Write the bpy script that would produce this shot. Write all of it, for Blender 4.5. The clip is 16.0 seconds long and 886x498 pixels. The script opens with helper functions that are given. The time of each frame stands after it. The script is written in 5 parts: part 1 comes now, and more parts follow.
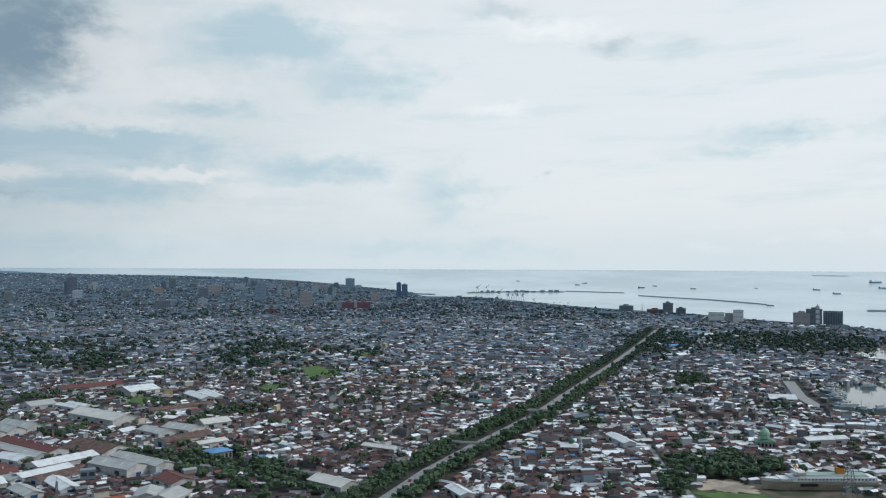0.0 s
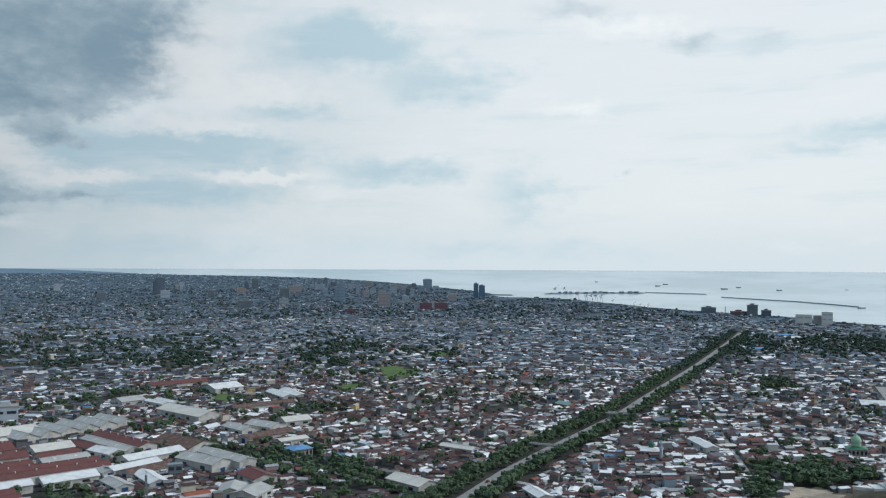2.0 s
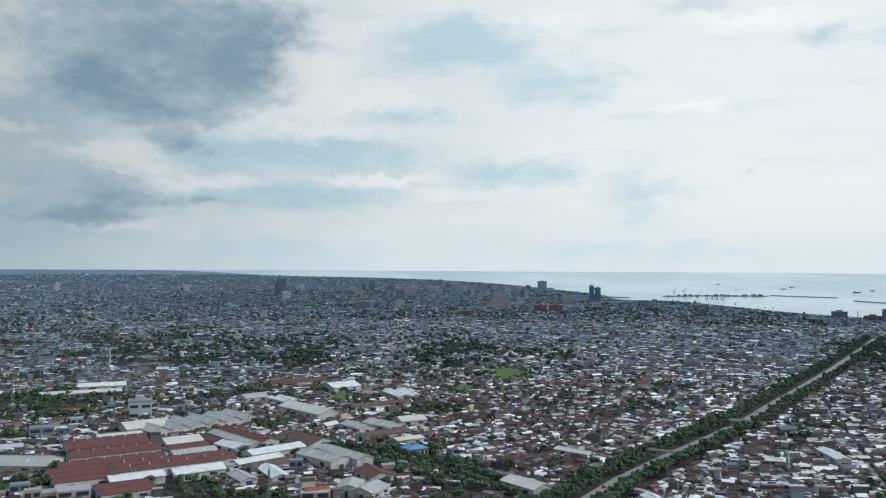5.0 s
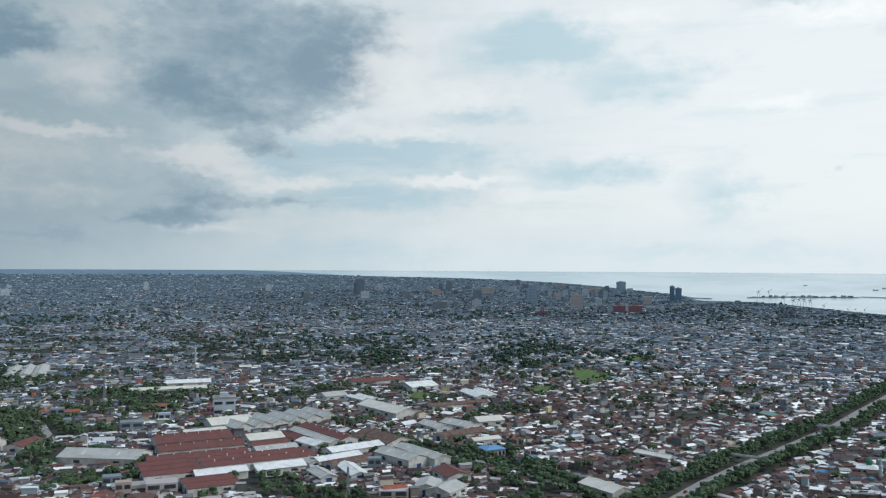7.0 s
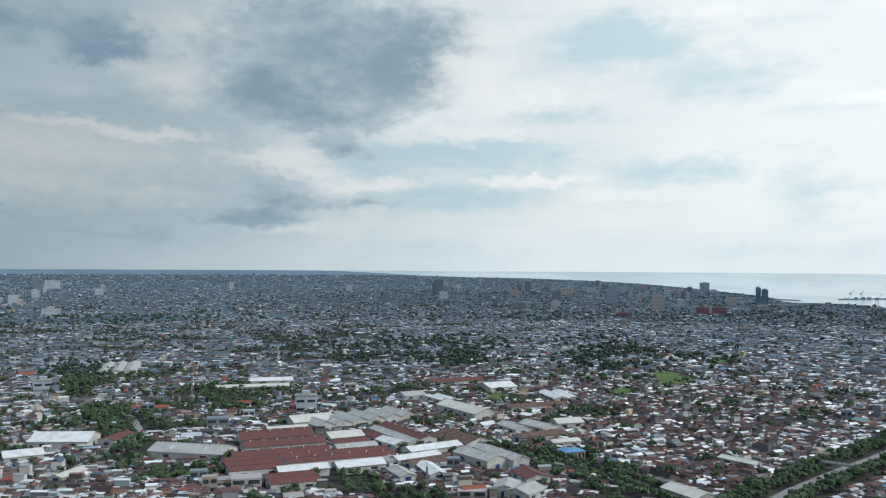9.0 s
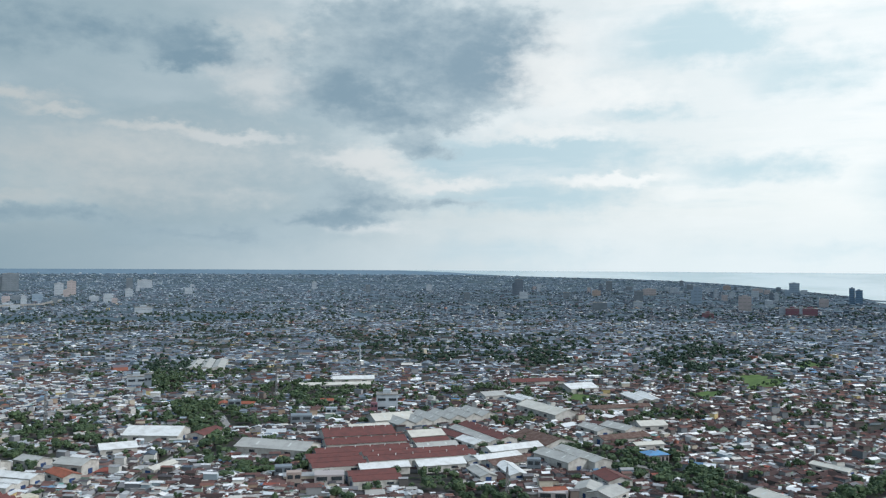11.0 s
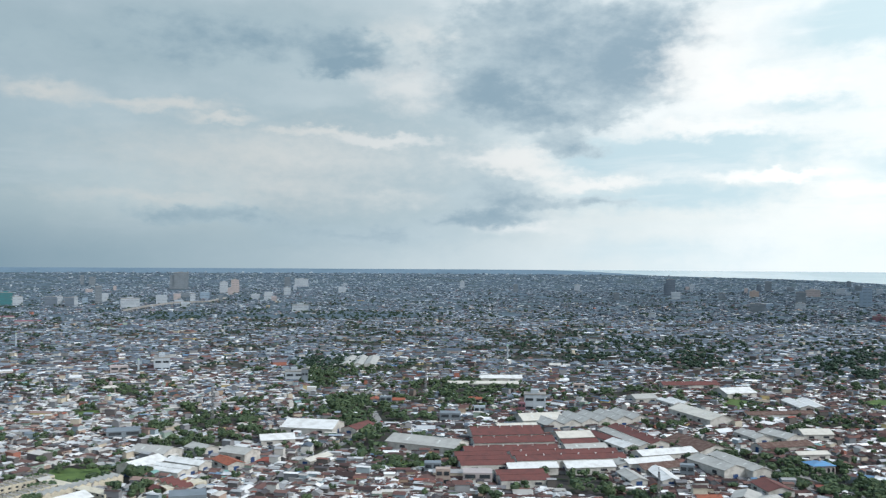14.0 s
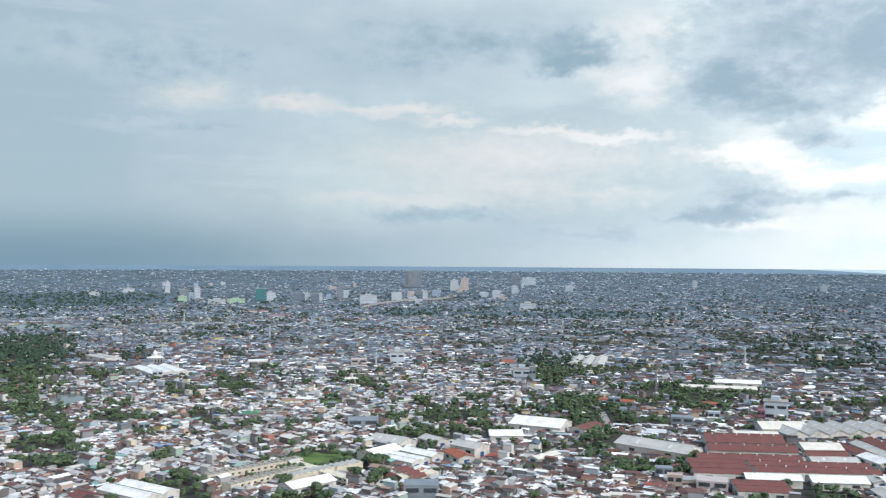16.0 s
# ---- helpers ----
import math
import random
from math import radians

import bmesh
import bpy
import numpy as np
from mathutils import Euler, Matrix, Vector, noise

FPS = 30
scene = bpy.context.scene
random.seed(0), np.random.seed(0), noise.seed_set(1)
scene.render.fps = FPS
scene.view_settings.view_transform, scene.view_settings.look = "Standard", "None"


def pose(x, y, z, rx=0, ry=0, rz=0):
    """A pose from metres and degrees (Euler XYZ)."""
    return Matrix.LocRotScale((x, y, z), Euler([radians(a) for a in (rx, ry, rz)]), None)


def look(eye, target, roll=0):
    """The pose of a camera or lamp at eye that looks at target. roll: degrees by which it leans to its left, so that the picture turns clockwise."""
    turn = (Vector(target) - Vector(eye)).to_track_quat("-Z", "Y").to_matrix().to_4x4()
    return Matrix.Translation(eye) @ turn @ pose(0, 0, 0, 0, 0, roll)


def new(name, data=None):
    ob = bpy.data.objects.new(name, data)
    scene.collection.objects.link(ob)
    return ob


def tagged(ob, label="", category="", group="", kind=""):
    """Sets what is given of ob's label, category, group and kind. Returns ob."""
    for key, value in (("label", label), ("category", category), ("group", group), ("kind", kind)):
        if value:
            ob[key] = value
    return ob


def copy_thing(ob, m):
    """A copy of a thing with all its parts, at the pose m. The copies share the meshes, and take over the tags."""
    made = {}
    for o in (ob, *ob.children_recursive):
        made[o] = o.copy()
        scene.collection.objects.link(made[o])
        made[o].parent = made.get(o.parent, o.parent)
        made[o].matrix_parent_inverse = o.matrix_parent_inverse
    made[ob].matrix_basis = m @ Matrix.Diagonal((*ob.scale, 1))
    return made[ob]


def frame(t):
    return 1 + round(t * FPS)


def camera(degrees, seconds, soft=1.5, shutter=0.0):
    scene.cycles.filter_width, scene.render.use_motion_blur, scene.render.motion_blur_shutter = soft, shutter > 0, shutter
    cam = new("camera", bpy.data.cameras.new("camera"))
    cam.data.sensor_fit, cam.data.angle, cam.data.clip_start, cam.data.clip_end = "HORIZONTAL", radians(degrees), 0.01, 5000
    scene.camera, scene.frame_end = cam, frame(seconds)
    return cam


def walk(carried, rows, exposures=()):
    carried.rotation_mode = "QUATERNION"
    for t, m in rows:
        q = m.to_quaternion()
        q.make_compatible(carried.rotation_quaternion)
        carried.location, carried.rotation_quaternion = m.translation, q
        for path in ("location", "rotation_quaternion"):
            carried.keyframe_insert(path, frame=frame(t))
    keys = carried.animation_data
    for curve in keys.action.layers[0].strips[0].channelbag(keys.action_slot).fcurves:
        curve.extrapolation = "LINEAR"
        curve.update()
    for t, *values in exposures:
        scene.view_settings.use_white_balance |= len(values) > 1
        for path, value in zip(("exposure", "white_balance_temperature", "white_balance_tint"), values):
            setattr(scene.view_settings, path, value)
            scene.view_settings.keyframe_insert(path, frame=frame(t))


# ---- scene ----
H = 150.0                     # height of the drone over the town
D0, SPAN = 2400.0, 2450.0     # the plain is true to D0; past it the far land is drawn together

cam = camera(54.0, 16.0, 1.25, 0.25)
TURNS = [
    (0.0, 0.000, 1.045, -0.263),
    (0.5, 1.261, 1.048, -0.259),
    (1.0, 2.538, 1.050, -0.258),
    (1.5, 3.807, 1.067, -0.259),
    (2.0, 5.080, 1.076, -0.263),
    (2.5, 6.297, 1.100, -0.270),
    (3.0, 7.549, 1.113, -0.276),
    (3.5, 8.818, 1.114, -0.284),
    (4.0, 10.080, 1.134, -0.294),
    (6.5, 16.391, 1.157, -0.304),
    (7.0, 17.666, 1.152, -0.311),
    (7.5, 18.953, 1.154, -0.317),
    (8.0, 20.240, 1.155, -0.322),
    (8.5, 21.522, 1.153, -0.325),
    (9.0, 22.827, 1.159, -0.327),
    (11.5, 29.391, 1.113, -0.328),
    (12.0, 30.700, 1.110, -0.328),
    (12.5, 32.035, 1.106, -0.330),
    (13.0, 33.363, 1.092, -0.332),
    (13.5, 34.953, 1.075, -0.337),
    (14.0, 37.771, 1.039, -0.344),
    (14.5, 41.643, 1.005, -0.353),
    (15.0, 45.498, 0.946, -0.361),
    (15.5, 49.223, 0.891, -0.366),
    (16.0, 52.649, 0.869, -0.366),
]
walk(cam, [(t, pose(0, 0, H, 90 + pitch, roll, yaw)) for t, yaw, pitch, roll in TURNS],
     [(0, -0.22, 6150, 10), (4, -0.17, 6170, 10), (7, -0.09, 6250, 10), (10, 0.02, 6300, 10), (13, 0.19, 6400, 10), (14.5, 0.35, 6500, 12), (16, 0.58, 6560, 14)])

# ---- the lie of the land: bearing in degrees to the left of north, range in metres ----


def reach(d):
    return d if d <= D0 else D0 + SPAN * (1 - D0 / d)


def level(r):
    return 0.0 if r <= D0 else H * (1 - r * (1 - (r - D0) / SPAN) / D0)


def place(b, d):
    """Ground point at a bearing and range, and the scale of things there."""
    r = reach(d)
    a = radians(b)
    return Vector((-r * math.sin(a), r * math.cos(a), level(r))), r / d


rng = np.random.default_rng(7)
COAST_B = np.array([-75, -40, -26.9, -24.9, -21.8, -19.5, -16.8, -15.1, -12.7, -10.2, -8.0, -5.4, -2.1, 1.4, 1.8, 5.3, 8.3, 12.9, 17.4, 20.8, 24.0, 26.1, 29.6, 31.0])
COAST_D = np.array([900, 1700, 2292, 2418, 2517, 2602, 2788, 2889, 2991, 3109, 3296, 3620, 4089, 4128, 4620, 5878, 7329, 9691, 11495, 12334, 13665, 16790, 24600, 27500])


def coast(b):
    return np.interp(b, COAST_B, COAST_D, right=1e6)


# ---- sky, sun ----
SUN_B, SUN_E = -78.0, 42.0
world = bpy.data.worlds.new("sky")
scene.world = world
world.use_nodes = True
wt = world.node_tree
wt.nodes.clear()


class Net:
    """Small helper to wire nodes."""

    def __init__(self, tree):
        self.t = tree

    def node(self, kind):
        return self.t.nodes.new(kind)

    def wire(self, a, b):
        self.t.links.new(a, b)

    def put(self, sock, v):
        if isinstance(v, bpy.types.NodeSocket):
            self.t.links.new(v, sock)
        else:
            sock.default_value = v

    def math(self, op, a, b=0.0, c=0.0, clamp=False):
        n = self.t.nodes.new("ShaderNodeMath")
        n.operation = op
        n.use_clamp = clamp
        for s, v in zip(n.inputs, (a, b, c)):
            self.put(s, v)
        return n.outputs[0]

    def mix(self, f, a, b):
        n = self.t.nodes.new("ShaderNodeMix")
        n.data_type = "RGBA"
        self.put(n.inputs[0], f)
        for s, v in ((n.inputs[6], a), (n.inputs[7], b)):
            self.put(s, v if isinstance(v, bpy.types.NodeSocket) else (*v, 1))
        return n.outputs[2]

    def noise(self, vec, scale, detail=4.0, rough=0.55, color=False):
        n = self.t.nodes.new("ShaderNodeTexNoise")
        n.inputs["Scale"].default_value = scale
        n.inputs["Detail"].default_value = detail
        n.inputs["Roughness"].default_value = rough
        if vec is not None:
            self.t.links.new(vec, n.inputs["Vector"])
        return n.outputs["Color"] if color else n.outputs["Fac"]

    def ramp(self, fac, stops, constant=False):
        n = self.t.nodes.new("ShaderNodeValToRGB")
        r = n.color_ramp
        r.interpolation = "CONSTANT" if constant else "LINEAR"
        while len(r.elements) < len(stops):
            r.elements.new(0.5)
        for e, (p, c) in zip(r.elements, stops):
            e.position = p
            e.color = (*c, 1)
        self.put(n.inputs[0], fac)
        return n.outputs[0]

    def grey(self, fac, p0, p1, v0=0.0, v1=1.0):
        n = self.t.nodes.new("ShaderNodeMapRange")
        n.interpolation_type = "SMOOTHSTEP"
        for s, v in zip(n.inputs, (fac, p0, p1, v0, v1)):
            self.put(s, v)
        return n.outputs[0]


# clouds: bearing, height, half width, half height (degrees), amount
CLOUD_DARK = [(30.0, 13.5, 7.5, 2.8, 0.9), (34.9, 10.9, 2.9, 1.1, 1), (24.6, 14.2, 2.8, 1.9, 0.6), (25.9, 11.9, 3.5, 1.5, 0.55), (30.4, 9.3, 3.7, 0.6, 0.8), (29.5, 7.9, 1.9, 0.5, 0.8), (34.0, 4.4, 2.6, 1.4, 0.75),
              (36.7, 3.0, 2.8, 0.4, 0.9), (42.9, 1.9, 5.2, 0.5, 0.7), (28.5, 4.0, 3.8, 0.3, 0.5), (44.2, 12.7, 1.8, 0.4, 0.8), (41.2, 12.3, 1.1, 0.7, 0.5), (51.7, 14.0, 7.8, 1.6, 0.8), (44.1, 13.3, 1.9, 1.2, 0.8),
              (51.8, 3.0, 4.2, 0.5, 0.5), (52.8, 3.3, 4.8, 0.6, 0.3), (71.9, 12.7, 7.6, 1.3, 0.7), (70.2, 8.5, 4.7, 0.4, 0.6), (32.2, 16.4, 6.4, 1.0, 0.3)]
CLOUD_GREY = [(42.5, 5.2, 5.6, 2.6, 1.0), (40.2, 9.9, 4.5, 1.7, 0.55), (39.1, 8.1, 4.4, 2.2, 0.6), (53.2, 7.1, 6.4, 2.0, 0.35), (39.7, 3.1, 7.2, 1.5, 0.6), (78.0, 10.3, 4.6, 3.3, 0.8), (58.8, 13.6, 9.5, 2.5, 0.75),
              (76.7, 4.4, 5.3, 3.0, 0.85), (46.2, 14.7, 5.9, 2.1, 0.7), (38.2, 4.6, 5.2, 1.8, 0.55), (-10.5, 14.2, 1.5, 0.6, 0.75), (-15.3, 13.7, 1.1, 0.6, 0.45), (-3.5, 16.4, 2.6, 0.5, 0.6), (25.3, 6.1, 0.8, 0.3, 0.35),
              (-7.2, 5.9, 0.4, 0.2, 0.5), (48.2, 1.4, 10.1, 1.2, 0.5), (46.2, 9.6, 5.9, 1.1, 0.4)]
CLOUD_BLUE = [(22.5, 7.2, 6.7, 1.3, 0.95), (11.3, 14.5, 4.0, 1.4, 0.9), (5.4, 12.0, 4.1, 1.3, 0.6), (8.3, 6.2, 4.0, 0.8, 0.7), (23.4, 4.3, 5.6, 0.9, 0.7), (0.2, 4.6, 2.6, 1.9, 0.5), (-21.2, 8.2, 4.9, 0.6, 0.5),
              (-17.9, 7.3, 3.0, 0.6, 0.45), (11.2, 14.1, 4.1, 0.7, 0.8), (23.1, 7.0, 5.5, 1.1, 0.85), (20.8, 4.4, 5.6, 0.6, 0.6), (15.3, 9.8, 2.6, 0.4, 0.6), (24.0, 0.9, 6.2, 0.9, 0.5), (2.4, 1.1, 9.2, 0.7, 0.4)]
CLOUD_LIGHT = [(40.2, 11.4, 2.4, 1.3, 0.7), (21.2, 12.2, 2.8, 1.6, 0.9), (20.9, 14.7, 2.2, 1.1, 0.6), (42.0, 8.2, 3.4, 0.3, 0.9), (34.2, 7.2, 2.6, 0.7, 0.9), (31.0, 6.1, 2.1, 0.4, 0.8),
               (27.8, 5.3, 2.9, 0.3, 0.9), (20.8, 8.6, 4.8, 0.5, 0.8), (17.5, 5.5, 3.0, 0.3, 0.8), (32.7, 2.4, 2.4, 0.3, 0.7), (17.6, 11.1, 4.4, 1.1, 0.7), (16.5, 5.6, 2.2, 0.2, 0.9), (-3.5, 10.2, 2.2, 0.7, 0.6),
               (6.2, 15.9, 4.1, 1.0, 0.5), (-7.2, 15.2, 4.4, 0.6, 0.6)]
CLOUD_CREAM = [(54.8, 10.0, 2.5, 0.3, 0.8), (51.9, 9.4, 2.3, 0.3, 0.8), (46.2, 8.5, 3.8, 0.3, 0.8), (42.3, 8.1, 2.1, 0.3, 0.7), (37.6, 14.5, 4.8, 0.9, 0.8), (33.1, 6.9, 2.0, 0.8, 0.9), (48.2, 5.3, 8.8, 1.8, 0.5),
               (41.9, 4.5, 4.3, 0.7, 0.45), (68.9, 10.7, 2.4, 0.9, 0.6), (62.1, 10.3, 2.9, 0.5, 0.8), (55.8, 10.1, 4.1, 0.3, 0.7), (38.3, 13.9, 4.2, 1.1, 0.6), (48.4, 6.9, 11.0, 1.8, 0.6), (55.8, 4.2, 7.4, 0.5, 0.5),
               (-16.5, 1.5, 1.7, 0.3, 0.8), (-21.2, 1.5, 1.0, 0.2, 0.6), (-24.0, 1.8, 1.1, 0.3, 0.7), (-26.6, 2.1, 0.7, 0.4, 0.8), (44.7, 8.4, 4.4, 0.3, 0.7)]


def sky_net():
    N = Net(wt)
    vec = N.node("ShaderNodeTexCoord").outputs["Generated"]
    sep = N.node("ShaderNodeSeparateXYZ")
    N.wire(vec, sep.inputs[0])
    x, y, z = sep.outputs
    az = N.math("MULTIPLY", N.math("ARCTAN2", N.math("MULTIPLY", x, -1.0), y), 57.29578)
    el = N.math("MULTIPLY", N.math("ARCSINE", z), 57.29578)
    el = N.math("MAXIMUM", el, 0.0)
    comb = N.node("ShaderNodeCombineXYZ")
    N.put(comb.inputs[0], az)
    N.put(comb.inputs[1], N.math("MULTIPLY", el, 1.7))
    # ragged outlines: two scales of drift
    w1 = N.noise(comb.outputs[0], 0.16, 4, 0.6, True)
    w2 = N.noise(comb.outputs[0], 0.6, 6, 0.62, True)
    s1, s2 = N.node("ShaderNodeSeparateXYZ"), N.node("ShaderNodeSeparateXYZ")
    N.wire(w1, s1.inputs[0])
    N.wire(w2, s2.inputs[0])

    def shift(base, a, b, ka, kb):
        d = N.math("ADD", N.math("MULTIPLY", N.math("SUBTRACT", a, 0.5), ka), N.math("MULTIPLY", N.math("SUBTRACT", b, 0.5), kb))
        return N.math("ADD", base, d)
    pt = N.node("ShaderNodeCombineXYZ")
    N.put(pt.inputs[0], shift(az, s1.outputs[0], s2.outputs[0], 5.0, 3.4))
    N.put(pt.inputs[1], shift(el, s1.outputs[1], s2.outputs[1], 2.1, 1.7))

    def masses(rows, grow=1.55, join=False):
        total = None
        for a, e, ra, re, k in rows:
            m = N.node("ShaderNodeMapping")
            m.vector_type = "TEXTURE"
            m.inputs["Location"].default_value = (a, e, 0)
            m.inputs["Scale"].default_value = (ra * grow, re * grow + .12, 1)
            N.wire(pt.outputs[0], m.inputs[0])
            g = N.node("ShaderNodeTexGradient")
            g.gradient_type = "SPHERICAL"
            N.wire(m.outputs[0], g.inputs[0])
            f = N.math("MULTIPLY", g.outputs["Fac"], k)
            total = f if total is None else N.math("ADD" if join else "MAXIMUM", total, f)
        return total
    wisps = N.noise(comb.outputs[0], 0.09, 6, 0.6)
    fine = N.noise(comb.outputs[0], 0.3, 6, 0.56)
    puff = N.noise(comb.outputs[0], 0.75, 6, 0.6)
    dark, dull, blue, light, cream = masses(CLOUD_DARK, 1.7, True), masses(CLOUD_GREY, 1.9, True), masses(CLOUD_BLUE, 1.9), masses(CLOUD_LIGHT, 1.7), masses(CLOUD_CREAM, 1.8)
    nish = N.node("ShaderNodeTexSky")
    nish.sky_type = "NISHITA"
    nish.sun_disc = False
    nish.sun_elevation = radians(SUN_E)
    nish.sun_rotation = radians(-SUN_B)
    nish.air_density, nish.dust_density = 1.0, 3.0
    thin = N.node("ShaderNodeMix")
    thin.data_type, thin.blend_type = "RGBA", "MULTIPLY"
    thin.inputs[0].default_value = 1.0
    N.wire(nish.outputs[0], thin.inputs[6])
    thin.inputs[7].default_value = (0.09, 0.09, 0.09, 1)
    # bright veil of high cloud: whitest towards the sun, greyer away from it
    away = N.grey(az, -8.0, 62.0)
    veil = N.mix(away, (0.99, 1.035, 1.015), (0.345, 0.445, 0.485))
    veil = N.mix(N.math("MULTIPLY", N.grey(wisps, 0.4, 0.68), N.grey(away, 0.0, 1.0, 0.55, 0.1)), veil, (1.04, 1.06, 1.04))
    veil = N.mix(N.grey(az, 56.0, 80.0, 0.0, 0.75), veil, (0.225, 0.325, 0.385))
    sky = N.mix(0.88, thin.outputs[2], veil)
    # gaps where thin blue shows through
    pale = N.mix(away, (0.56, 0.735, 0.79), (0.30, 0.435, 0.51))
    gap = N.grey(N.math("ADD", blue, N.math("MULTIPLY", N.math("SUBTRACT", fine, 0.5), 0.7)), 0.08, 0.62, 0.0, 0.85)
    sky = N.mix(gap, sky, pale)
    # long thin streaks drawn out along the wind
    run = N.node("ShaderNodeCombineXYZ")
    N.put(run.inputs[0], N.math("ADD", N.math("MULTIPLY", az, 0.32), N.math("MULTIPLY", el, 0.45)))
    N.put(run.inputs[1], N.math("MULTIPLY", el, 2.4))
    streak = N.noise(run.outputs[0], 0.24, 4.5, 0.58)
    sky = N.mix(N.math("MULTIPLY", N.grey(streak, 0.5, 0.7), N.math("MULTIPLY", N.grey(el, 0.5, 4.0, 0.0, 0.42), N.grey(away, 0.1, 0.7, 1.0, 0.3))), sky, N.mix(away, (0.66, 0.81, 0.845), (0.30, 0.42, 0.48)))
    sky = N.mix(N.math("MULTIPLY", N.grey(streak, 0.46, 0.3), 0.32), sky, N.mix(away, (1.0, 1.02, 1.0), (0.42, 0.50, 0.54)))
    # soft grey layers, then lit banks, then the heavy heaps with pale edges and dark cores
    layer = N.grey(N.math("ADD", dull, N.math("MULTIPLY", N.math("SUBTRACT", fine, 0.5), 0.45)), 0.02, 0.85, 0.0, 0.85)
    sky = N.mix(layer, sky, N.mix(away, (0.57, 0.68, 0.72), (0.26, 0.36, 0.41)))
    warm = N.grey(N.math("ADD", cream, N.math("MULTIPLY", N.math("SUBTRACT", puff, 0.5), 0.4)), 0.03, 0.75, 0.0, 0.85)
    sky = N.mix(warm, sky, N.mix(away, (0.98, 1.0, 0.98), (0.50, 0.53, 0.525)))
    heap = N.math("ADD", dark, N.math("MULTIPLY", N.math("SUBTRACT", puff, 0.5), 0.5))
    lumps = N.math("ADD", N.math("MULTIPLY", N.math("SUBTRACT", fine, 0.5), 0.95), N.math("MULTIPLY", N.math("SUBTRACT", puff, 0.5), 0.6))
    core = N.math("ADD", N.math("MULTIPLY", dark, 0.7), lumps)
    body = N.mix(N.grey(core, 0.0, 0.85), N.mix(away, (0.66, 0.745, 0.775), (0.33, 0.43, 0.475)), N.mix(away, (0.25, 0.36, 0.44), (0.185, 0.285, 0.355)))
    sky = N.mix(N.grey(heap, 0.06, 0.46, 0.0, 0.92), sky, body)
    bank = N.grey(N.math("ADD", light, N.math("MULTIPLY", N.math("SUBTRACT", puff, 0.5), 0.5)), 0.05, 0.7, 0.0, 0.85)
    sky = N.mix(bank, sky, N.mix(away, (1.06, 1.07, 1.04), (0.46, 0.505, 0.52)))
    low = N.grey(el, 4.5, 0.0, 0.0, 0.6)
    sky = N.mix(low, sky, N.mix(N.grey(az, 8.0, 70.0), (0.74, 0.84, 0.87), (0.15, 0.25, 0.32)))
    sky = N.mix(N.math("MULTIPLY", N.grey(el, 3.5, 0.0, 0.0, 0.7), N.grey(az, 54.0, 78.0)), sky, (0.12, 0.205, 0.27))
    # bluer overhead, above the view: added to tint the light on the town
    sky = N.mix(N.grey(el, 20.0, 55.0, 0.0, 0.6), sky, (0.50, 0.72, 1.0))
    bg = N.node("ShaderNodeBackground")
    N.wire(sky, bg.inputs[0])
    bg.inputs[1].default_value = 1.0
    out = N.node("ShaderNodeOutputWorld")
    N.wire(bg.outputs[0], out.inputs[0])


sky_net()
sun = new("sun", bpy.data.lights.new("sun", "SUN"))
sun.data.energy, sun.data.angle, sun.data.color = 2.4, radians(10), (1.0, 0.97, 0.93)
sun_at = Vector((-math.sin(radians(SUN_B)) * math.cos(radians(SUN_E)), math.cos(radians(SUN_B)) * math.cos(radians(SUN_E)), math.sin(radians(SUN_E))))
sun.matrix_world = look(sun_at * 1000, (0, 0, 0))

# ---- materials ----


def material(name):
    m = bpy.data.materials.new(name)
    m.use_nodes = True
    m.node_tree.nodes.clear()
    N = Net(m.node_tree)
    b = N.node("ShaderNodeBsdfPrincipled")
    o = N.node("ShaderNodeOutputMaterial")
    N.wire(b.outputs[0], o.inputs[0])
    return m, N, b


def where(N):
    return N.node("ShaderNodeNewGeometry").outputs["Position"]


def chance(N, joined):
    if joined:
        return N.node("ShaderNodeNewGeometry").outputs["Random Per Island"]
    return N.node("ShaderNodeObjectInfo").outputs["Random"]


def bump(N, b, height, strength=0.4, dist=0.1):
    n = N.node("ShaderNodeBump")
    n.inputs["Strength"].default_value = strength
    n.inputs["Distance"].default_value = dist
    N.wire(height, n.inputs["Height"])
    N.wire(n.outputs[0], b.inputs["Normal"])


def spread(colors):
    """Ramp stops from (share, colour)."""
    total, out, p = sum(s for s, _ in colors), [], 0.0
    for s, c in colors:
        out.append((p, c))
        p += s / total
    return out


ROOFS = [(10, (.76, .765, .76)), (5, (.45, .475, .49)), (12, (.09, .056, .054)), (6, (.265, .27, .275)), (9, (.048, .036, .036)), (11, (.118, .072, .067)), (4, (.52, .50, .455)),
         (5, (.145, .15, .16)), (10, (.068, .047, .046)), (.6, (.24, .08, .063)), (.7, (.10, .19, .30)), (5, (.07, .068, .075)), (.6, (.14, .265, .25)), (4, (.34, .33, .31)), (6, (.58, .605, .62)), (3, (.165, .09, .078))]
PALE = [(12, (.66, .665, .66)), (9, (.46, .48, .49)), (9, (.115, .072, .066)), (9, (.31, .32, .325)), (6, (.064, .049, .048)), (8, (.15, .097, .088)), (8, (.54, .515, .475)), (6, (.22, .225, .23)), (.7, (.25, .095, .072)), (1.2, (.14, .24, .35)),
        (6, (.088, .086, .092)), (1.0, (.15, .3, .27)), (6, (.39, .37, .345)), (3, (.23, .165, .145))]
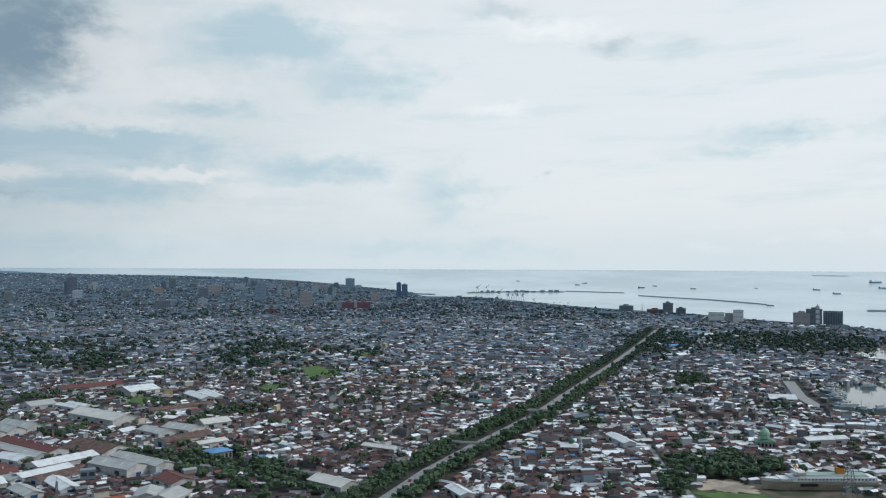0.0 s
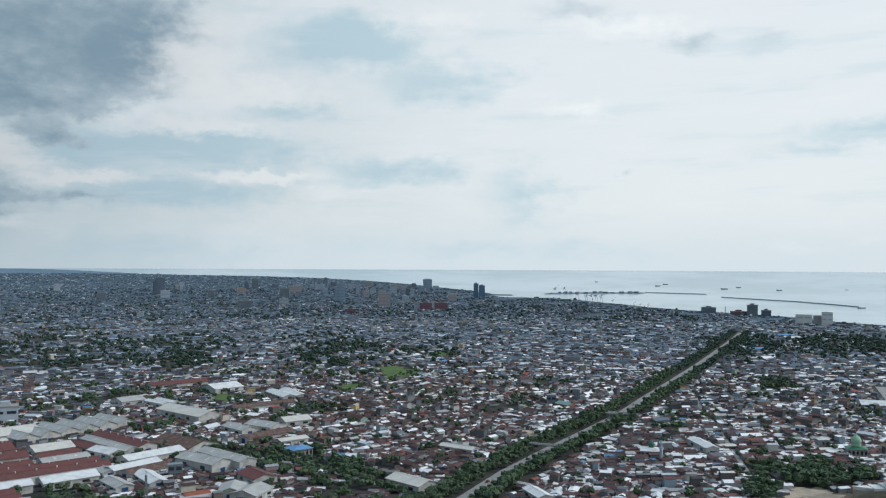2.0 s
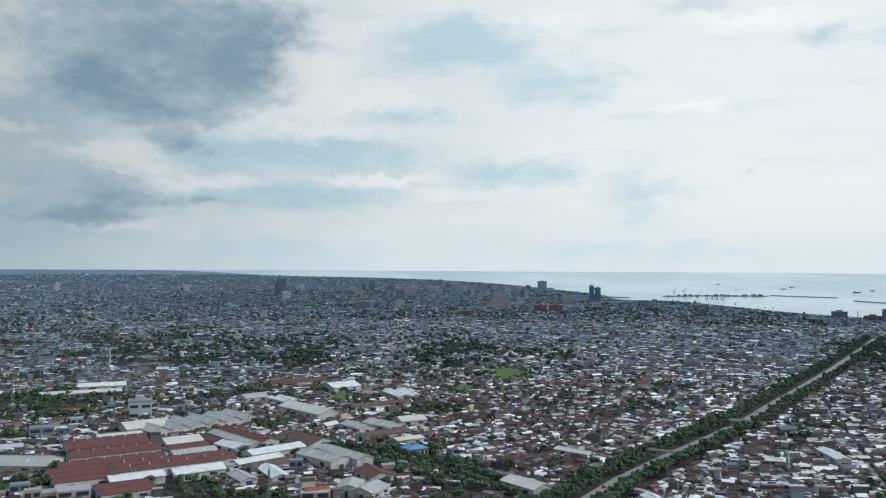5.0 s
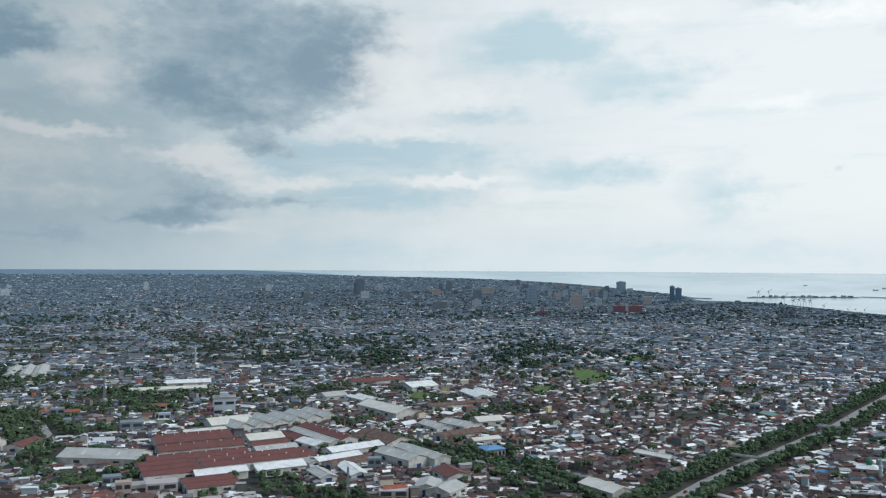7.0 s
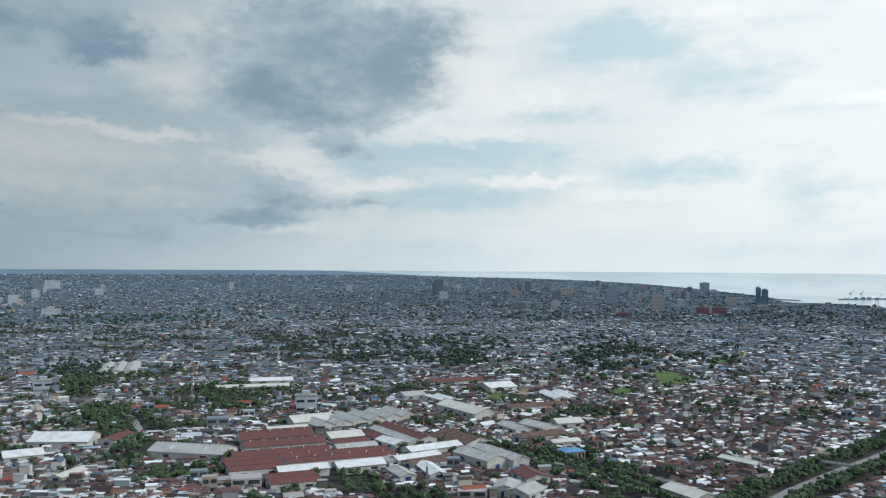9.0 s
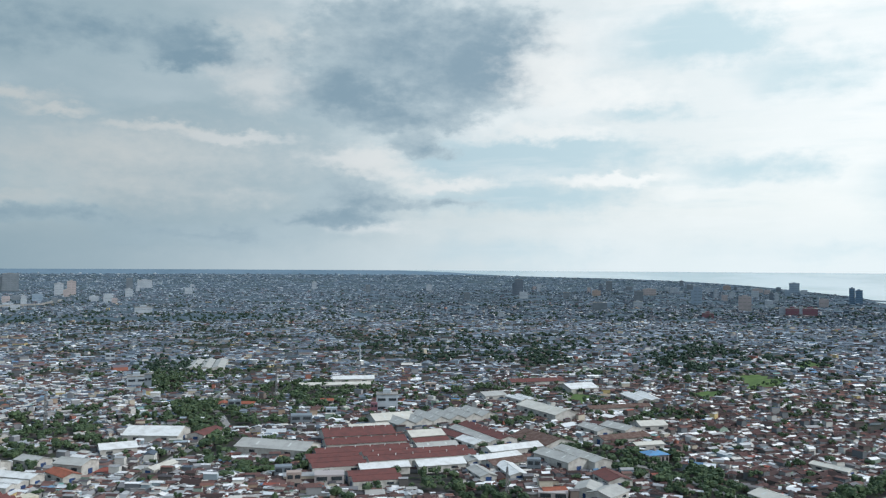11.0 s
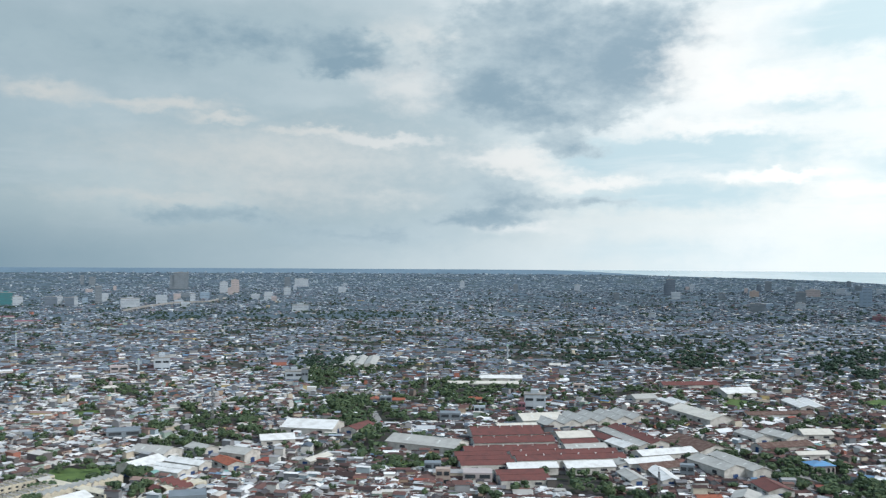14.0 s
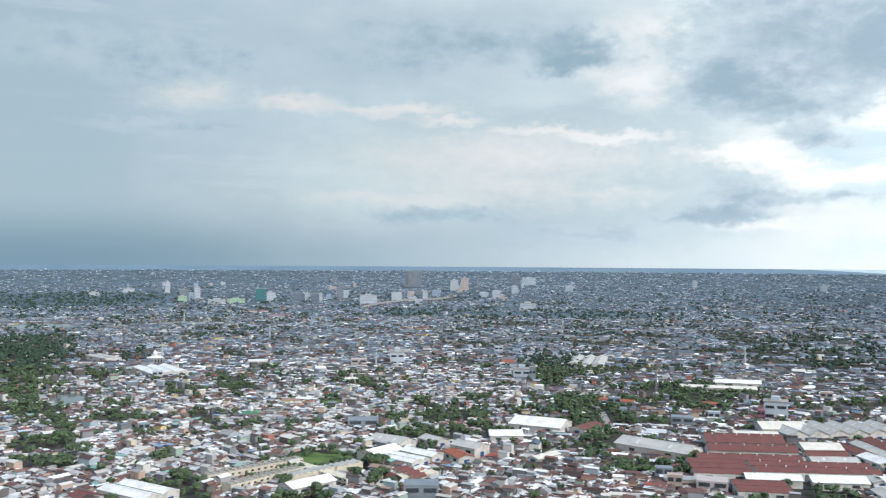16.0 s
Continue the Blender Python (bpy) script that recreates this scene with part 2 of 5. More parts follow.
BROWN = [(12, (.082, .05, .048)), (8, (.046, .033, .032)), (10, (.104, .064, .06)), (5, (.72, .72, .71)), (2.5, (.33, .335, .345)), (7, (.062, .044, .043)), (3, (.15, .148, .152)), (.4, (.2, .08, .065)), (1.5, (.5, .475, .44)), (2, (.15, .095, .085))]
# distance haze is put into these far palettes: bluer, with less contrast
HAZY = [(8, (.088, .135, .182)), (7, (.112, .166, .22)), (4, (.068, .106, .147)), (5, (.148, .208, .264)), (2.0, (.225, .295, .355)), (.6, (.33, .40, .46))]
FAR_HAZE = [(10, (.082, .108, .14)), (8, (.115, .148, .185)), (6, (.155, .19, .228)), (4, (.062, .084, .10)), (3.2, (.25, .30, .345)), (1.6, (.37, .42, .47)), (2.4, (.135, .118, .135)), (4, (.055, .078, .086))]
# inland copies lifted further, as thicker haze in the colour
FAR_HAZE_INLAND = [(w, tuple(min(.62, v * 1.3 + .012) for v in c)) for w, c in FAR_HAZE]
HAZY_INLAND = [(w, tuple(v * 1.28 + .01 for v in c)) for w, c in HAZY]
WALLS = [(5, (.45, .46, .45)), (8, (.24, .25, .26)), (3, (.44, .41, .34)), (8, (.13, .145, .16)), (3, (.27, .34, .39)), (1.5, (.33, .26, .2)), (1.5, (.25, .33, .28)), (11, (.10, .095, .092)), (.7, (.3, .13, .1)), (.5, (.42, .35, .18)), (6, (.17, .145, .13))]


def roofing(name, palette, joined, rough=0.42):
    m, N, b = material(name)
    r = chance(N, joined)
    col = N.ramp(r, spread(palette), True)
    pos = where(N)
    streak = N.noise(pos, 0.35, 4, 0.6)
    col = N.mix(N.grey(streak, 0.52, 0.8, 0.0, 0.5), col, (.075, .04, .032))
    N.wire(col, b.inputs["Base Color"])
    tin = N.node("ShaderNodeRGBToBW")
    N.wire(col, tin.inputs[0])
    N.wire(N.grey(tin.outputs[0], 0.15, 0.35, 0.0, 0.25), b.inputs["Metallic"])
    N.wire(N.grey(tin.outputs[0], 0.12, 0.3, 0.95, rough), b.inputs["Roughness"])
    N.wire(N.grey(tin.outputs[0], 0.12, 0.3, 0.08, 0.5), b.inputs["Specular IOR Level"])
    bump(N, b, N.noise(pos, 2.5, 2), 0.5, 0.12)
    return m


def plaster(name, palette, joined):
    m, N, b = material(name)
    col = N.ramp(chance(N, joined), spread(palette), True)
    pos = where(N)
    col = N.mix(N.grey(N.noise(pos, 0.8, 5, 0.65), 0.5, 0.8, 0.0, 0.5), col, (.16, .15, .13))
    N.wire(col, b.inputs["Base Color"])
    b.inputs["Roughness"].default_value = 0.9
    b.inputs["Specular IOR Level"].default_value = 0.15
    bump(N, b, N.noise(pos, 3.0, 3), 0.3, 0.05)
    return m


def plain(name, color, other, scale=0.5, rough=0.7, mix=(0.4, 0.7), metal=0.0, strength=0.3, gloss=None):
    m, N, b = material(name)
    pos = where(N)
    col = N.mix(N.grey(N.noise(pos, scale, 5, 0.6), *mix), color, other)
    col = N.mix(N.grey(N.noise(pos, scale * 9, 3), 0.45, 0.8, 0.0, 0.3), col, tuple(c * 0.6 for c in other))
    N.wire(col, b.inputs["Base Color"])
    b.inputs["Roughness"].default_value = rough
    b.inputs["Metallic"].default_value = metal
    b.inputs["Specular IOR Level"].default_value = gloss if gloss is not None else 0.5 if rough < 0.4 else 0.12
    bump(N, b, N.noise(pos, scale * 6, 3), strength, 0.1)
    return m


def leafage(name, a, c, joined, dry=(.095, .115, .05)):
    m, N, b = material(name)
    r = chance(N, joined)
    col = N.mix(r, a, c)
    pos = where(N)
    col = N.mix(N.grey(N.noise(pos, 0.25, 4), 0.45, 0.75, 0.0, 0.7), col, dry)
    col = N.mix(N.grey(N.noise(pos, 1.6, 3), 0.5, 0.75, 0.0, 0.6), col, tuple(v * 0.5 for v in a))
    N.wire(col, b.inputs["Base Color"])
    b.inputs["Roughness"].default_value = 0.75
    b.inputs["Specular IOR Level"].default_value = 0.12
    return m


def soil():
    """Town floor: packed earth, concrete lanes and patches of green."""
    m, N, b = material("town_floor")
    pos = where(N)
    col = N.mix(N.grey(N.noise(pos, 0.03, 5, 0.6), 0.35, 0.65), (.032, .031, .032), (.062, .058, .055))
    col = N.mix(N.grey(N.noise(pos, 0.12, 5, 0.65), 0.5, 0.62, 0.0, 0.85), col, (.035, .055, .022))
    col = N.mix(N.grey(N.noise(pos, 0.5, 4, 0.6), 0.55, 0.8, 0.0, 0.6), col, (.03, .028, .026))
    N.wire(col, b.inputs["Base Color"])
    b.inputs["Roughness"].default_value = 0.95
    b.inputs["Specular IOR Level"].default_value = 0.1
    bump(N, b, N.noise(pos, 0.6, 4), 0.5, 0.4)
    return m


def sea():
    m, N, b = material("sea_water")
    pos = where(N)
    col = N.mix(N.grey(N.noise(pos, 0.0016, 5), 0.4, 0.62), (.26, .375, .405), (.38, .48, .51))
    N.wire(col, b.inputs["Base Color"])
    b.inputs["Roughness"].default_value = 0.2
    b.inputs["IOR"].default_value = 1.33
    b.inputs["Specular IOR Level"].default_value = 0.9
    bump(N, b, N.noise(pos, 0.06, 3, 0.6), 0.08, 0.5)
    return m


SOIL, SEA = soil(), sea()
ROOF, ROOF_B, WALL = roofing("weathered_roofing", ROOFS, True), roofing("rusty_roofing", BROWN, True), plaster("painted_plaster", WALLS, True)
# the _H and _F roofs and walls carry painted haze in their base colour
ROOF_H = roofing("hazed_far_roofing", HAZY, True, 0.8)
ROOF_FI, ROOF_HI, WALL_FI = roofing("hazed_inland_roofing", FAR_HAZE_INLAND, True), roofing("pale_hazed_inland_roofing", HAZY_INLAND, True, 0.8), plaster("hazed_inland_plaster", FAR_HAZE_INLAND, True)
WALL_H = plaster("hazed_far_plaster", [(5, (.10, .14, .185)), (4, (.19, .245, .30)), (3, (.33, .39, .445)), (1.2, (.48, .54, .59))], True)
ROOF_P, ROOF_F, WALL_F = roofing("pale_roofing", PALE, True), roofing("hazed_mixed_roofing", FAR_HAZE, True), plaster("hazed_mixed_plaster", FAR_HAZE, True)
WALL_P = plaster("pale_painted_plaster", [(5, (.48, .48, .465)), (6, (.31, .315, .32)), (3.5, (.44, .40, .33)), (8, (.18, .19, .205)), (3, (.27, .34, .38)), (2, (.36, .28, .235)), (2, (.25, .33, .29)), (9, (.115, .11, .112)), (.8, (.3, .13, .1)), (.8, (.46, .38, .2))], True)
# duller, bluer copy of the leaf colour, with distance haze painted in
LEAF_HAZED = leafage("hazed_far_leaf_stuff", (.026, .048, .04), (.055, .09, .06), True, (.06, .085, .058))
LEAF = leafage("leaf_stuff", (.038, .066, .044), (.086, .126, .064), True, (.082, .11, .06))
GRASS = plain("meadow_grass", (.10, .155, .05), (.06, .10, .036), 0.06, 0.9, (.35, .65), strength=0.8)
EARTH = plain("brown_yard_earth", (.125, .10, .08), (.05, .062, .032), 0.07, 0.95, (.4, .6))
SAND = plain("bare_sand", (.40, .335, .26), (.22, .19, .15), 0.05, 0.95, (.4, .62))
POND = plain("pond_water", (.10, .115, .11), (.13, .15, .14), 0.02, 0.12, strength=0.05)
ASPHALT = plain("worn_asphalt", (.25, .25, .24), (.17, .17, .165), 0.3, 0.85)
BARK = plain("bark", (.11, .08, .055), (.06, .045, .03), 3.0, 0.9)

# ---- ground and sea ----


def mesh_of(name, verts, faces, mats=()):
    me = bpy.data.meshes.new(name)
    me.from_pydata([tuple(v) for v in verts], [], [tuple(f) for f in faces])
    for m in mats:
        me.materials.append(m)
    me.update()
    return me


def big_mesh(name, verts, quads, mats):
    """Mesh from arrays: verts n x 3, faces m x 4 (last two equal for a triangle are not used: quads only)."""
    me = bpy.data.meshes.new(name)
    me.vertices.add(len(verts))
    me.vertices.foreach_set("co", np.asarray(verts, np.float32).ravel())
    me.loops.add(quads.size)
    me.loops.foreach_set("vertex_index", np.asarray(quads, np.int32).ravel())
    k = quads.shape[1]
    me.polygons.add(len(quads))
    me.polygons.foreach_set("loop_start", np.arange(0, quads.size, k, dtype=np.int32))
    me.polygons.foreach_set("loop_total", np.full(len(quads), k, np.int32))
    me.polygons.foreach_set("use_smooth", np.zeros(len(quads), bool))
    for m in mats:
        me.materials.append(m)
    me.update(calc_edges=True)
    me.validate()
    return me


END = reach(29000.0)


def sheet(name, bearings, near, far, lift, mat, steps=26):
    """Part of the land between two ranges (true metres from the drone's foot), bearing by bearing."""
    verts, faces = [], []
    for b in bearings:
        r0, r1 = reach(near(b)), reach(far(b))
        for i in range(steps + 1):
            r = r0 + (r1 - r0) * i / steps
            a = radians(b)
            verts.append((-r * math.sin(a), r * math.cos(a), level(r) + lift))
    n = steps + 1
    for j in range(len(bearings) - 1):
        for i in range(steps):
            faces.append((j * n + i, j * n + i + 1, (j + 1) * n + i + 1, (j + 1) * n + i))
    return new(name, mesh_of(name, verts, faces, [mat]))


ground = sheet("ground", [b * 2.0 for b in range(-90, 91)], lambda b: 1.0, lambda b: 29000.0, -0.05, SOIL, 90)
# past D0 the ground turns bluer by range: haze painted into its colour
ground.data.materials.append(plain("hazed_far_plain", (.085, .122, .158), (.052, .08, .092), 0.02, 0.95, (.4, .6)))
ground.data.materials.append(plain("hazed_horizon_plain", (.125, .19, .245), (.105, .165, .215), 0.003, 0.95))
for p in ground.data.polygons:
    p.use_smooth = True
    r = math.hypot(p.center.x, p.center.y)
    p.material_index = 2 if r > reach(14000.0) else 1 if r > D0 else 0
tagged(ground, "earthy town ground reaching out to the horizon", "ground", kind="structure")
water = sheet("water", [b * 0.5 for b in range(-150, 63)], lambda b: min(28000.0, coast(b)), lambda b: 28990.0, 0.5, SEA, 20)
tagged(water, "calm grey-blue sea below a bright overcast sky", "sea", kind="structure")

# ---- zones of the plan: kind, bearing, range, half width (degrees), half depth (metres) ----
ZONES = []


def zone(kind, b, d, hb, hd):
    ZONES.append((kind, b, d, hb, hd))


zone("woods", 25.1, 1480, 2.6, 120)
zone("woods", 21.6, 1370, 2.2, 90)
zone("woods", -15.2, 614, 1.0, 24)
zone("woods", 12.6, 1586, 2.5, 287)
zone("grass", 11.1, 1063, 1.0, 43)
zone("grass", 8.2, 1211, 1.5, 81)
zone("woods", 6.4, 1484, 2.2, 112)
zone("woods", -13.9, 1716, 1.9, 218)
zone("woods", -21.5, 1830, 4.6, 210)
zone("woods", -16.0, 1172, 1.0, 57)
zone("woods", -17.9, 677, 3.0, 28)
zone("sand", -17.9, 625, 1.9, 17)
zone("grass", -18.8, 598, 2.4, 11)
zone("grass", 19.2, 1000, 0.85, 58)
zone("woods", 14.4, 640, 1.3, 26)
zone("woods", 11.1, 632, 1.7, 12)
zone("woods", 43.0, 944, 1.7, 42)
zone("grass", 39.4, 652, 2.6, 16)
zone("woods", 31.3, 1661, 2.1, 183)
zone("woods", 11.5, 1444, 3.3, 193)
zone("grass", 5.0, 1456, 1.1, 54)
zone("woods", 37.0, 1006, 3.5, 74)
zone("woods", 44.5, 902, 2.1, 54)
zone("woods", 42.6, 706, 0.8, 34)
zone("woods", 36.6, 690, 0.45, 16)
zone("woods", 44.9, 1258, 1.9, 144)
zone("woods", 46.0, 1210, 1.1, 180)
zone("grass", 60.8, 660, 2.7, 34)
zone("woods", 57.3, 624, 1.4, 46)
zone("woods", 79.6, 1160, 2.7, 190)
zone("woods", 79.8, 1500, 2.9, 170)
zone("woods", 72.0, 1467, 1.2, 60)
zone("woods", 67.6, 1660, 2.0, 60)
zone("woods", 78.1, 1621, 1.8, 343)
zone("pond", 75.9, 1019, 1.2, 48)
zone("pond", 77.5, 2160, 2.2, 110)
zone("pond", 69.0, 2182, 2.7, 78)
zone("woods", 76.6, 3556, 6.2, 584)
zone("woods", 73.7, 2120, 1.3, 162)
zone("woods", 65.6, 1860, 3.2, 102)
zone("woods", 76.2, 830, 0.7, 38)
zone("grass", 59.8, 938, 0.7, 22)
zone("woods", 44.6, 2492, 5.5, 212)
zone("woods", 54.3, 2556, 2.2, 196)
zone("woods", 28.0, 1790, 3.2, 170)
zone("woods", 21.6, 1640, 2.6, 210)
zone("woods", 26.5, 1380, 2.6, 60)
zone("sand", -23.2, 590, 7.5, 58)
zone("sand", -0.53, 786, 0.8, 18)
zone("sand", 17.5, 1028, 0.6, 26)
zone("basin", -29.5, 1105, 6.3, 150)
zone("basin", -30.0, 1690, 4.9, 200)


def thick(b, d):
    """Quarters where the woods stand close."""
    return not -10 < b < 76 or (5 < b < 27 and 1250 < d < 1700)


def in_zone(x, y, row, grow=1.0):
    _, b, d, hb, hd = row
    bb = np.degrees(np.arctan2(-x, y))
    dd = np.hypot(x, y)
    k = 1 if d < 2000 else 3
    wob = 0.5 * np.sin(x / (31 * k) + d) * np.sin(y / (27 * k) + b) + 0.35 * np.sin(x / (12 * k) + y / (17 * k)) * np.sin(y / (10 * k) - x / (21 * k))
    return ((bb - b) / hb) ** 2 + ((dd - d) / hd) ** 2 < (1 + (wob if row[0] in ("woods", "grass") else .2 * wob)) * grow


def greenness(x, y):
    """Where yards and open plots gather: a slow wavy field, about -1 to 1."""
    return (np.sin(x / 61 + 1.3 * np.sin(y / 83)) * np.sin(y / 57 + 1.1 * np.sin(x / 71 + 2)) + .7 * np.sin(x / 23 + y / 31 + 1) * np.sin(y / 19 - x / 37) + .45 * np.sin(x / 9.7 + y / 13) * np.sin(y / 8.3 - x / 15)) / 1.6


ROAD = [(-66, 478), (-33.6, 564.0), (-9.2, 636.9), (21.9, 711.7), (63.9, 806.5), (103.1, 898.1), (141.7, 1007.1), (202.8, 1171.6), (279.4, 1382.0), (368.3, 1638.1), (420.2, 1791.4), (500, 2030)]
STREET = [(163, 560), (163.9, 636.8), (172.7, 725.9), (184.4, 844.2), (187.0, 910.0), (205, 1060)]
AVENUE = [(-455, 400), (-480, 450), (-502, 498), (-523, 552), (-545, 610), (-600, 660), (-670, 715), (-720, 800), (-790, 930)]
QUAY = [(452, 1139), (414, 1010), (402, 935), (436, 872), (560, 846)]
LANE = [(-280, 700), (-158.9, 642.6), (-124.1, 614.6), (-92.2, 588.8), (-60, 557)]


def line_gap(x, y, line):
    best = np.full(np.shape(x), 1e9)
    for (x0, y0), (x1, y1) in zip(line, line[1:]):
        dx, dy = x1 - x0, y1 - y0
        t = np.clip(((x - x0) * dx + (y - y0) * dy) / (dx * dx + dy * dy), 0, 1)
        best = np.minimum(best, np.hypot(x - x0 - t * dx, y - y0 - t * dy))
    return best


def ribbon(name, line, width, z, mat):
    pts = [Vector((x, y)) for x, y in line]
    verts = []
    for i, p in enumerate(pts):
        d = (pts[min(i + 1, len(pts) - 1)] - pts[max(i - 1, 0)]).normalized()
        n = Vector((-d.y, d.x)) * width / 2
        for q in (p + n, p - n):
            verts.append((q.x, q.y, z))
    faces = [(2 * i, 2 * i + 1, 2 * i + 3, 2 * i + 2) for i in range(len(pts) - 1)]
    return new(name, mesh_of(name, verts, faces, [mat]))


tagged(ribbon("road", ROAD, 12, 0.06, ASPHALT), "grey asphalt road between two rows of trees", "road", kind="structure")
tagged(ribbon("road", LANE, 6, 0.06, ASPHALT), "narrow grey lane lined with trees", "road", kind="structure")
tagged(ribbon("road", STREET, 4, 0.06, ASPHALT), "straight grey street between crowded houses", "road", kind="structure")
tagged(ribbon("road", AVENUE, 7, 0.06, ASPHALT), "busy grey street winding between shops", "road", kind="structure")

PATCH = {"grass": (GRASS, "bright green open meadow among the houses"), "sand": (SAND, "bare pale sandy ground by the slipway"), "pond": (POND, "shallow grey pond between fields")}
for nth, row in enumerate(ZONES):
    kind, b, d, hb, hd = row
    if kind in PATCH:
        mat, label = PATCH[kind]
        if hb > 7:
            mat, label = EARTH, "trodden brown earth of the boatyard"
        rise = {"sand": .06, "grass": .1, "pond": .14}[kind] + .004 * (60 - nth)
        if d > 560 and hb > 7:
            rise = .03
        verts, n = [place(b, d)[0] + Vector((0, 0, rise))], 72
        for i in range(n):
            a = i / n * math.tau
            k = 1 + 0.16 * math.sin(a * 3 + d) + 0.12 * math.sin(a * 7 + b) + 0.1 * math.sin(a * 12 + 2 * d) + 0.07 * math.sin(a * 19 + b)
            verts.append(place(b + hb * k * math.cos(a), d + hd * k * math.sin(a))[0] + Vector((0, 0, rise)))
        ob = new("water" if kind == "pond" else "ground", mesh_of(kind, verts, [(0, 1 + i, 1 + (i + 1) % n) for i in range(n)], [mat]))
        tagged(ob, label, kind, kind="structure")

EXTRA = []   # plots kept free for larger buildings: x, y, half length, half width, turn

# ---- building blocks ----


def part(name, verts, faces, mat, parent, label=""):
    """One mesh object under a thing or a part."""
    ob = new(name, mesh_of(name, verts, faces, [mat]))
    ob.parent = parent
    if label:
        tagged(ob, label)
    return ob


def share(name, me, parent, x=0.0, y=0.0, z=0.0, turn=0.0, size=(1, 1, 1), label=""):
    ob = new(name, me)
    ob.parent = parent
    ob.matrix_basis = Matrix.LocRotScale((x, y, z), Euler((0, 0, turn)), size)
    if label:
        tagged(ob, label)
    return ob


def boxes(*rows):
    """Verts and faces of boxes (x0, x1, y0, y1, z0, z1)."""
    verts, faces = [], []
    for x0, x1, y0, y1, z0, z1 in rows:
        k = len(verts)
        verts += [(x0, y0, z0), (x1, y0, z0), (x1, y1, z0), (x0, y1, z0), (x0, y0, z1), (x1, y0, z1), (x1, y1, z1), (x0, y1, z1)]
        faces += [tuple(k + i for i in q) for q in ((0, 3, 2, 1), (4, 5, 6, 7), (0, 1, 5, 4), (1, 2, 6, 5), (2, 3, 7, 6), (3, 0, 4, 7))]
    return verts, faces


def lathe(profile, sides=12, x=0.0, y=0.0):
    """Verts and faces of a turned body: rows of (radius, height)."""
    verts, faces = [], []
    for r, z in profile:
        for i in range(sides):
            a = i / sides * math.tau
            verts.append((x + r * math.cos(a), y + r * math.sin(a), z))
    for j in range(len(profile) - 1):
        for i in range(sides):
            k = (i + 1) % sides
            faces.append((j * sides + i, j * sides + k, (j + 1) * sides + k, (j + 1) * sides + i))
    faces.append(tuple(range(sides))[::-1])
    faces.append(tuple((len(profile) - 1) * sides + i for i in range(sides)))
    return verts, faces


def beam(p, q, w):
    """A square bar from p to q."""
    p, q = Vector(p), Vector(q)
    d = (q - p).normalized()
    a = d.cross(Vector((0, 0, 1)) if abs(d.z) < .9 else Vector((1, 0, 0))).normalized() * w / 2
    b = d.cross(a).normalized() * w / 2
    verts = [tuple(e + s * a + t * b) for e in (p, q) for s, t in ((-1, -1), (1, -1), (1, 1), (-1, 1))]
    return verts, [(0, 1, 2, 3), (4, 7, 6, 5), (0, 4, 5, 1), (1, 5, 6, 2), (2, 6, 7, 3), (3, 7, 4, 0)]


def bars(rows):
    verts, faces = [], []
    for p, q, w in rows:
        v, f = beam(p, q, w)
        faces += [tuple(len(verts) + i for i in g) for g in f]
        verts += v
    return verts, faces


def gable(x0, x1, y0, y1, eave, rise, over=0.6, thick=0.25):
    """A gable roof with thickness over a plan, ridge along x."""
    ym, k = (y0 + y1) / 2, rise / ((y1 - y0) / 2)
    ye = over
    sec = [(y0 - ye, eave - k * ye), (ym, eave + rise), (y1 + ye, eave - k * ye)]
    verts = []
    for x in (x0 - over, x1 + over):
        for y, z in sec:
            verts += [(x, y, z + thick), (x, y, z)]
    f = [(0, 6, 8, 2), (2, 8, 10, 4), (1, 3, 9, 7), (3, 5, 11, 9), (0, 1, 7, 6), (4, 10, 11, 5), (0, 2, 3, 1), (2, 4, 5, 3), (6, 7, 9, 8), (8, 9, 11, 10)]
    return verts, f


def gabled_walls(x0, x1, y0, y1, eave, rise):
    ym = (y0 + y1) / 2
    v = [(x0, y0, 0), (x1, y0, 0), (x1, y1, 0), (x0, y1, 0), (x0, y0, eave), (x1, y0, eave), (x1, y1, eave), (x0, y1, eave), (x0, ym, eave + rise), (x1, ym, eave + rise)]
    return v, [(0, 1, 5, 4), (2, 3, 7, 6), (1, 2, 6, 9, 5), (3, 0, 4, 8, 7), (0, 3, 2, 1)]


def root_at(name, x, y, z=0.0, turn=0.0, scale=1.0):
    ob = new(name)
    ob.matrix_basis = Matrix.LocRotScale((x, y, z), Euler((0, 0, turn)), (scale, scale, scale))
    return ob


# ---- factory halls, sheds and warehouses ----
SHEET = {
    "red": plain("red_brown_sheeting", (.138, .058, .053), (.10, .049, .047), 0.18, 0.7),
    "brown": plain("rusted_sheeting", (.095, .058, .048), (.16, .12, .105), 0.3, 0.8),
    "grey": plain("grey_sheeting", (.36, .365, .35), (.28, .285, .27), 0.12, 0.45),
    "white": plain("white_sheeting", (.60, .62, .62), (.46, .47, .46), 0.15, 0.45),
    "cream": plain("pale_fibre_sheeting", (.52, .51, .46), (.42, .41, .37), 0.12, 0.55),
    "tile": plain("orange_roof_tile", (.27, .095, .06), (.18, .07, .05), 0.4, 0.7),
    "blue": plain("blue_sheeting", (.10, .26, .46), (.12, .21, .34), 0.3, 0.5),
    "green": plain("green_sheeting", (.06, .17, .11), (.05, .11, .08), 0.3, 0.5),
}
RENDER = plain("pale_render", (.48, .48, .46), (.33, .33, .31), 0.25, 0.85)
RENDER_D = plain("grey_concrete", (.28, .28, .27), (.19, .19, .18), 0.25, 0.9)
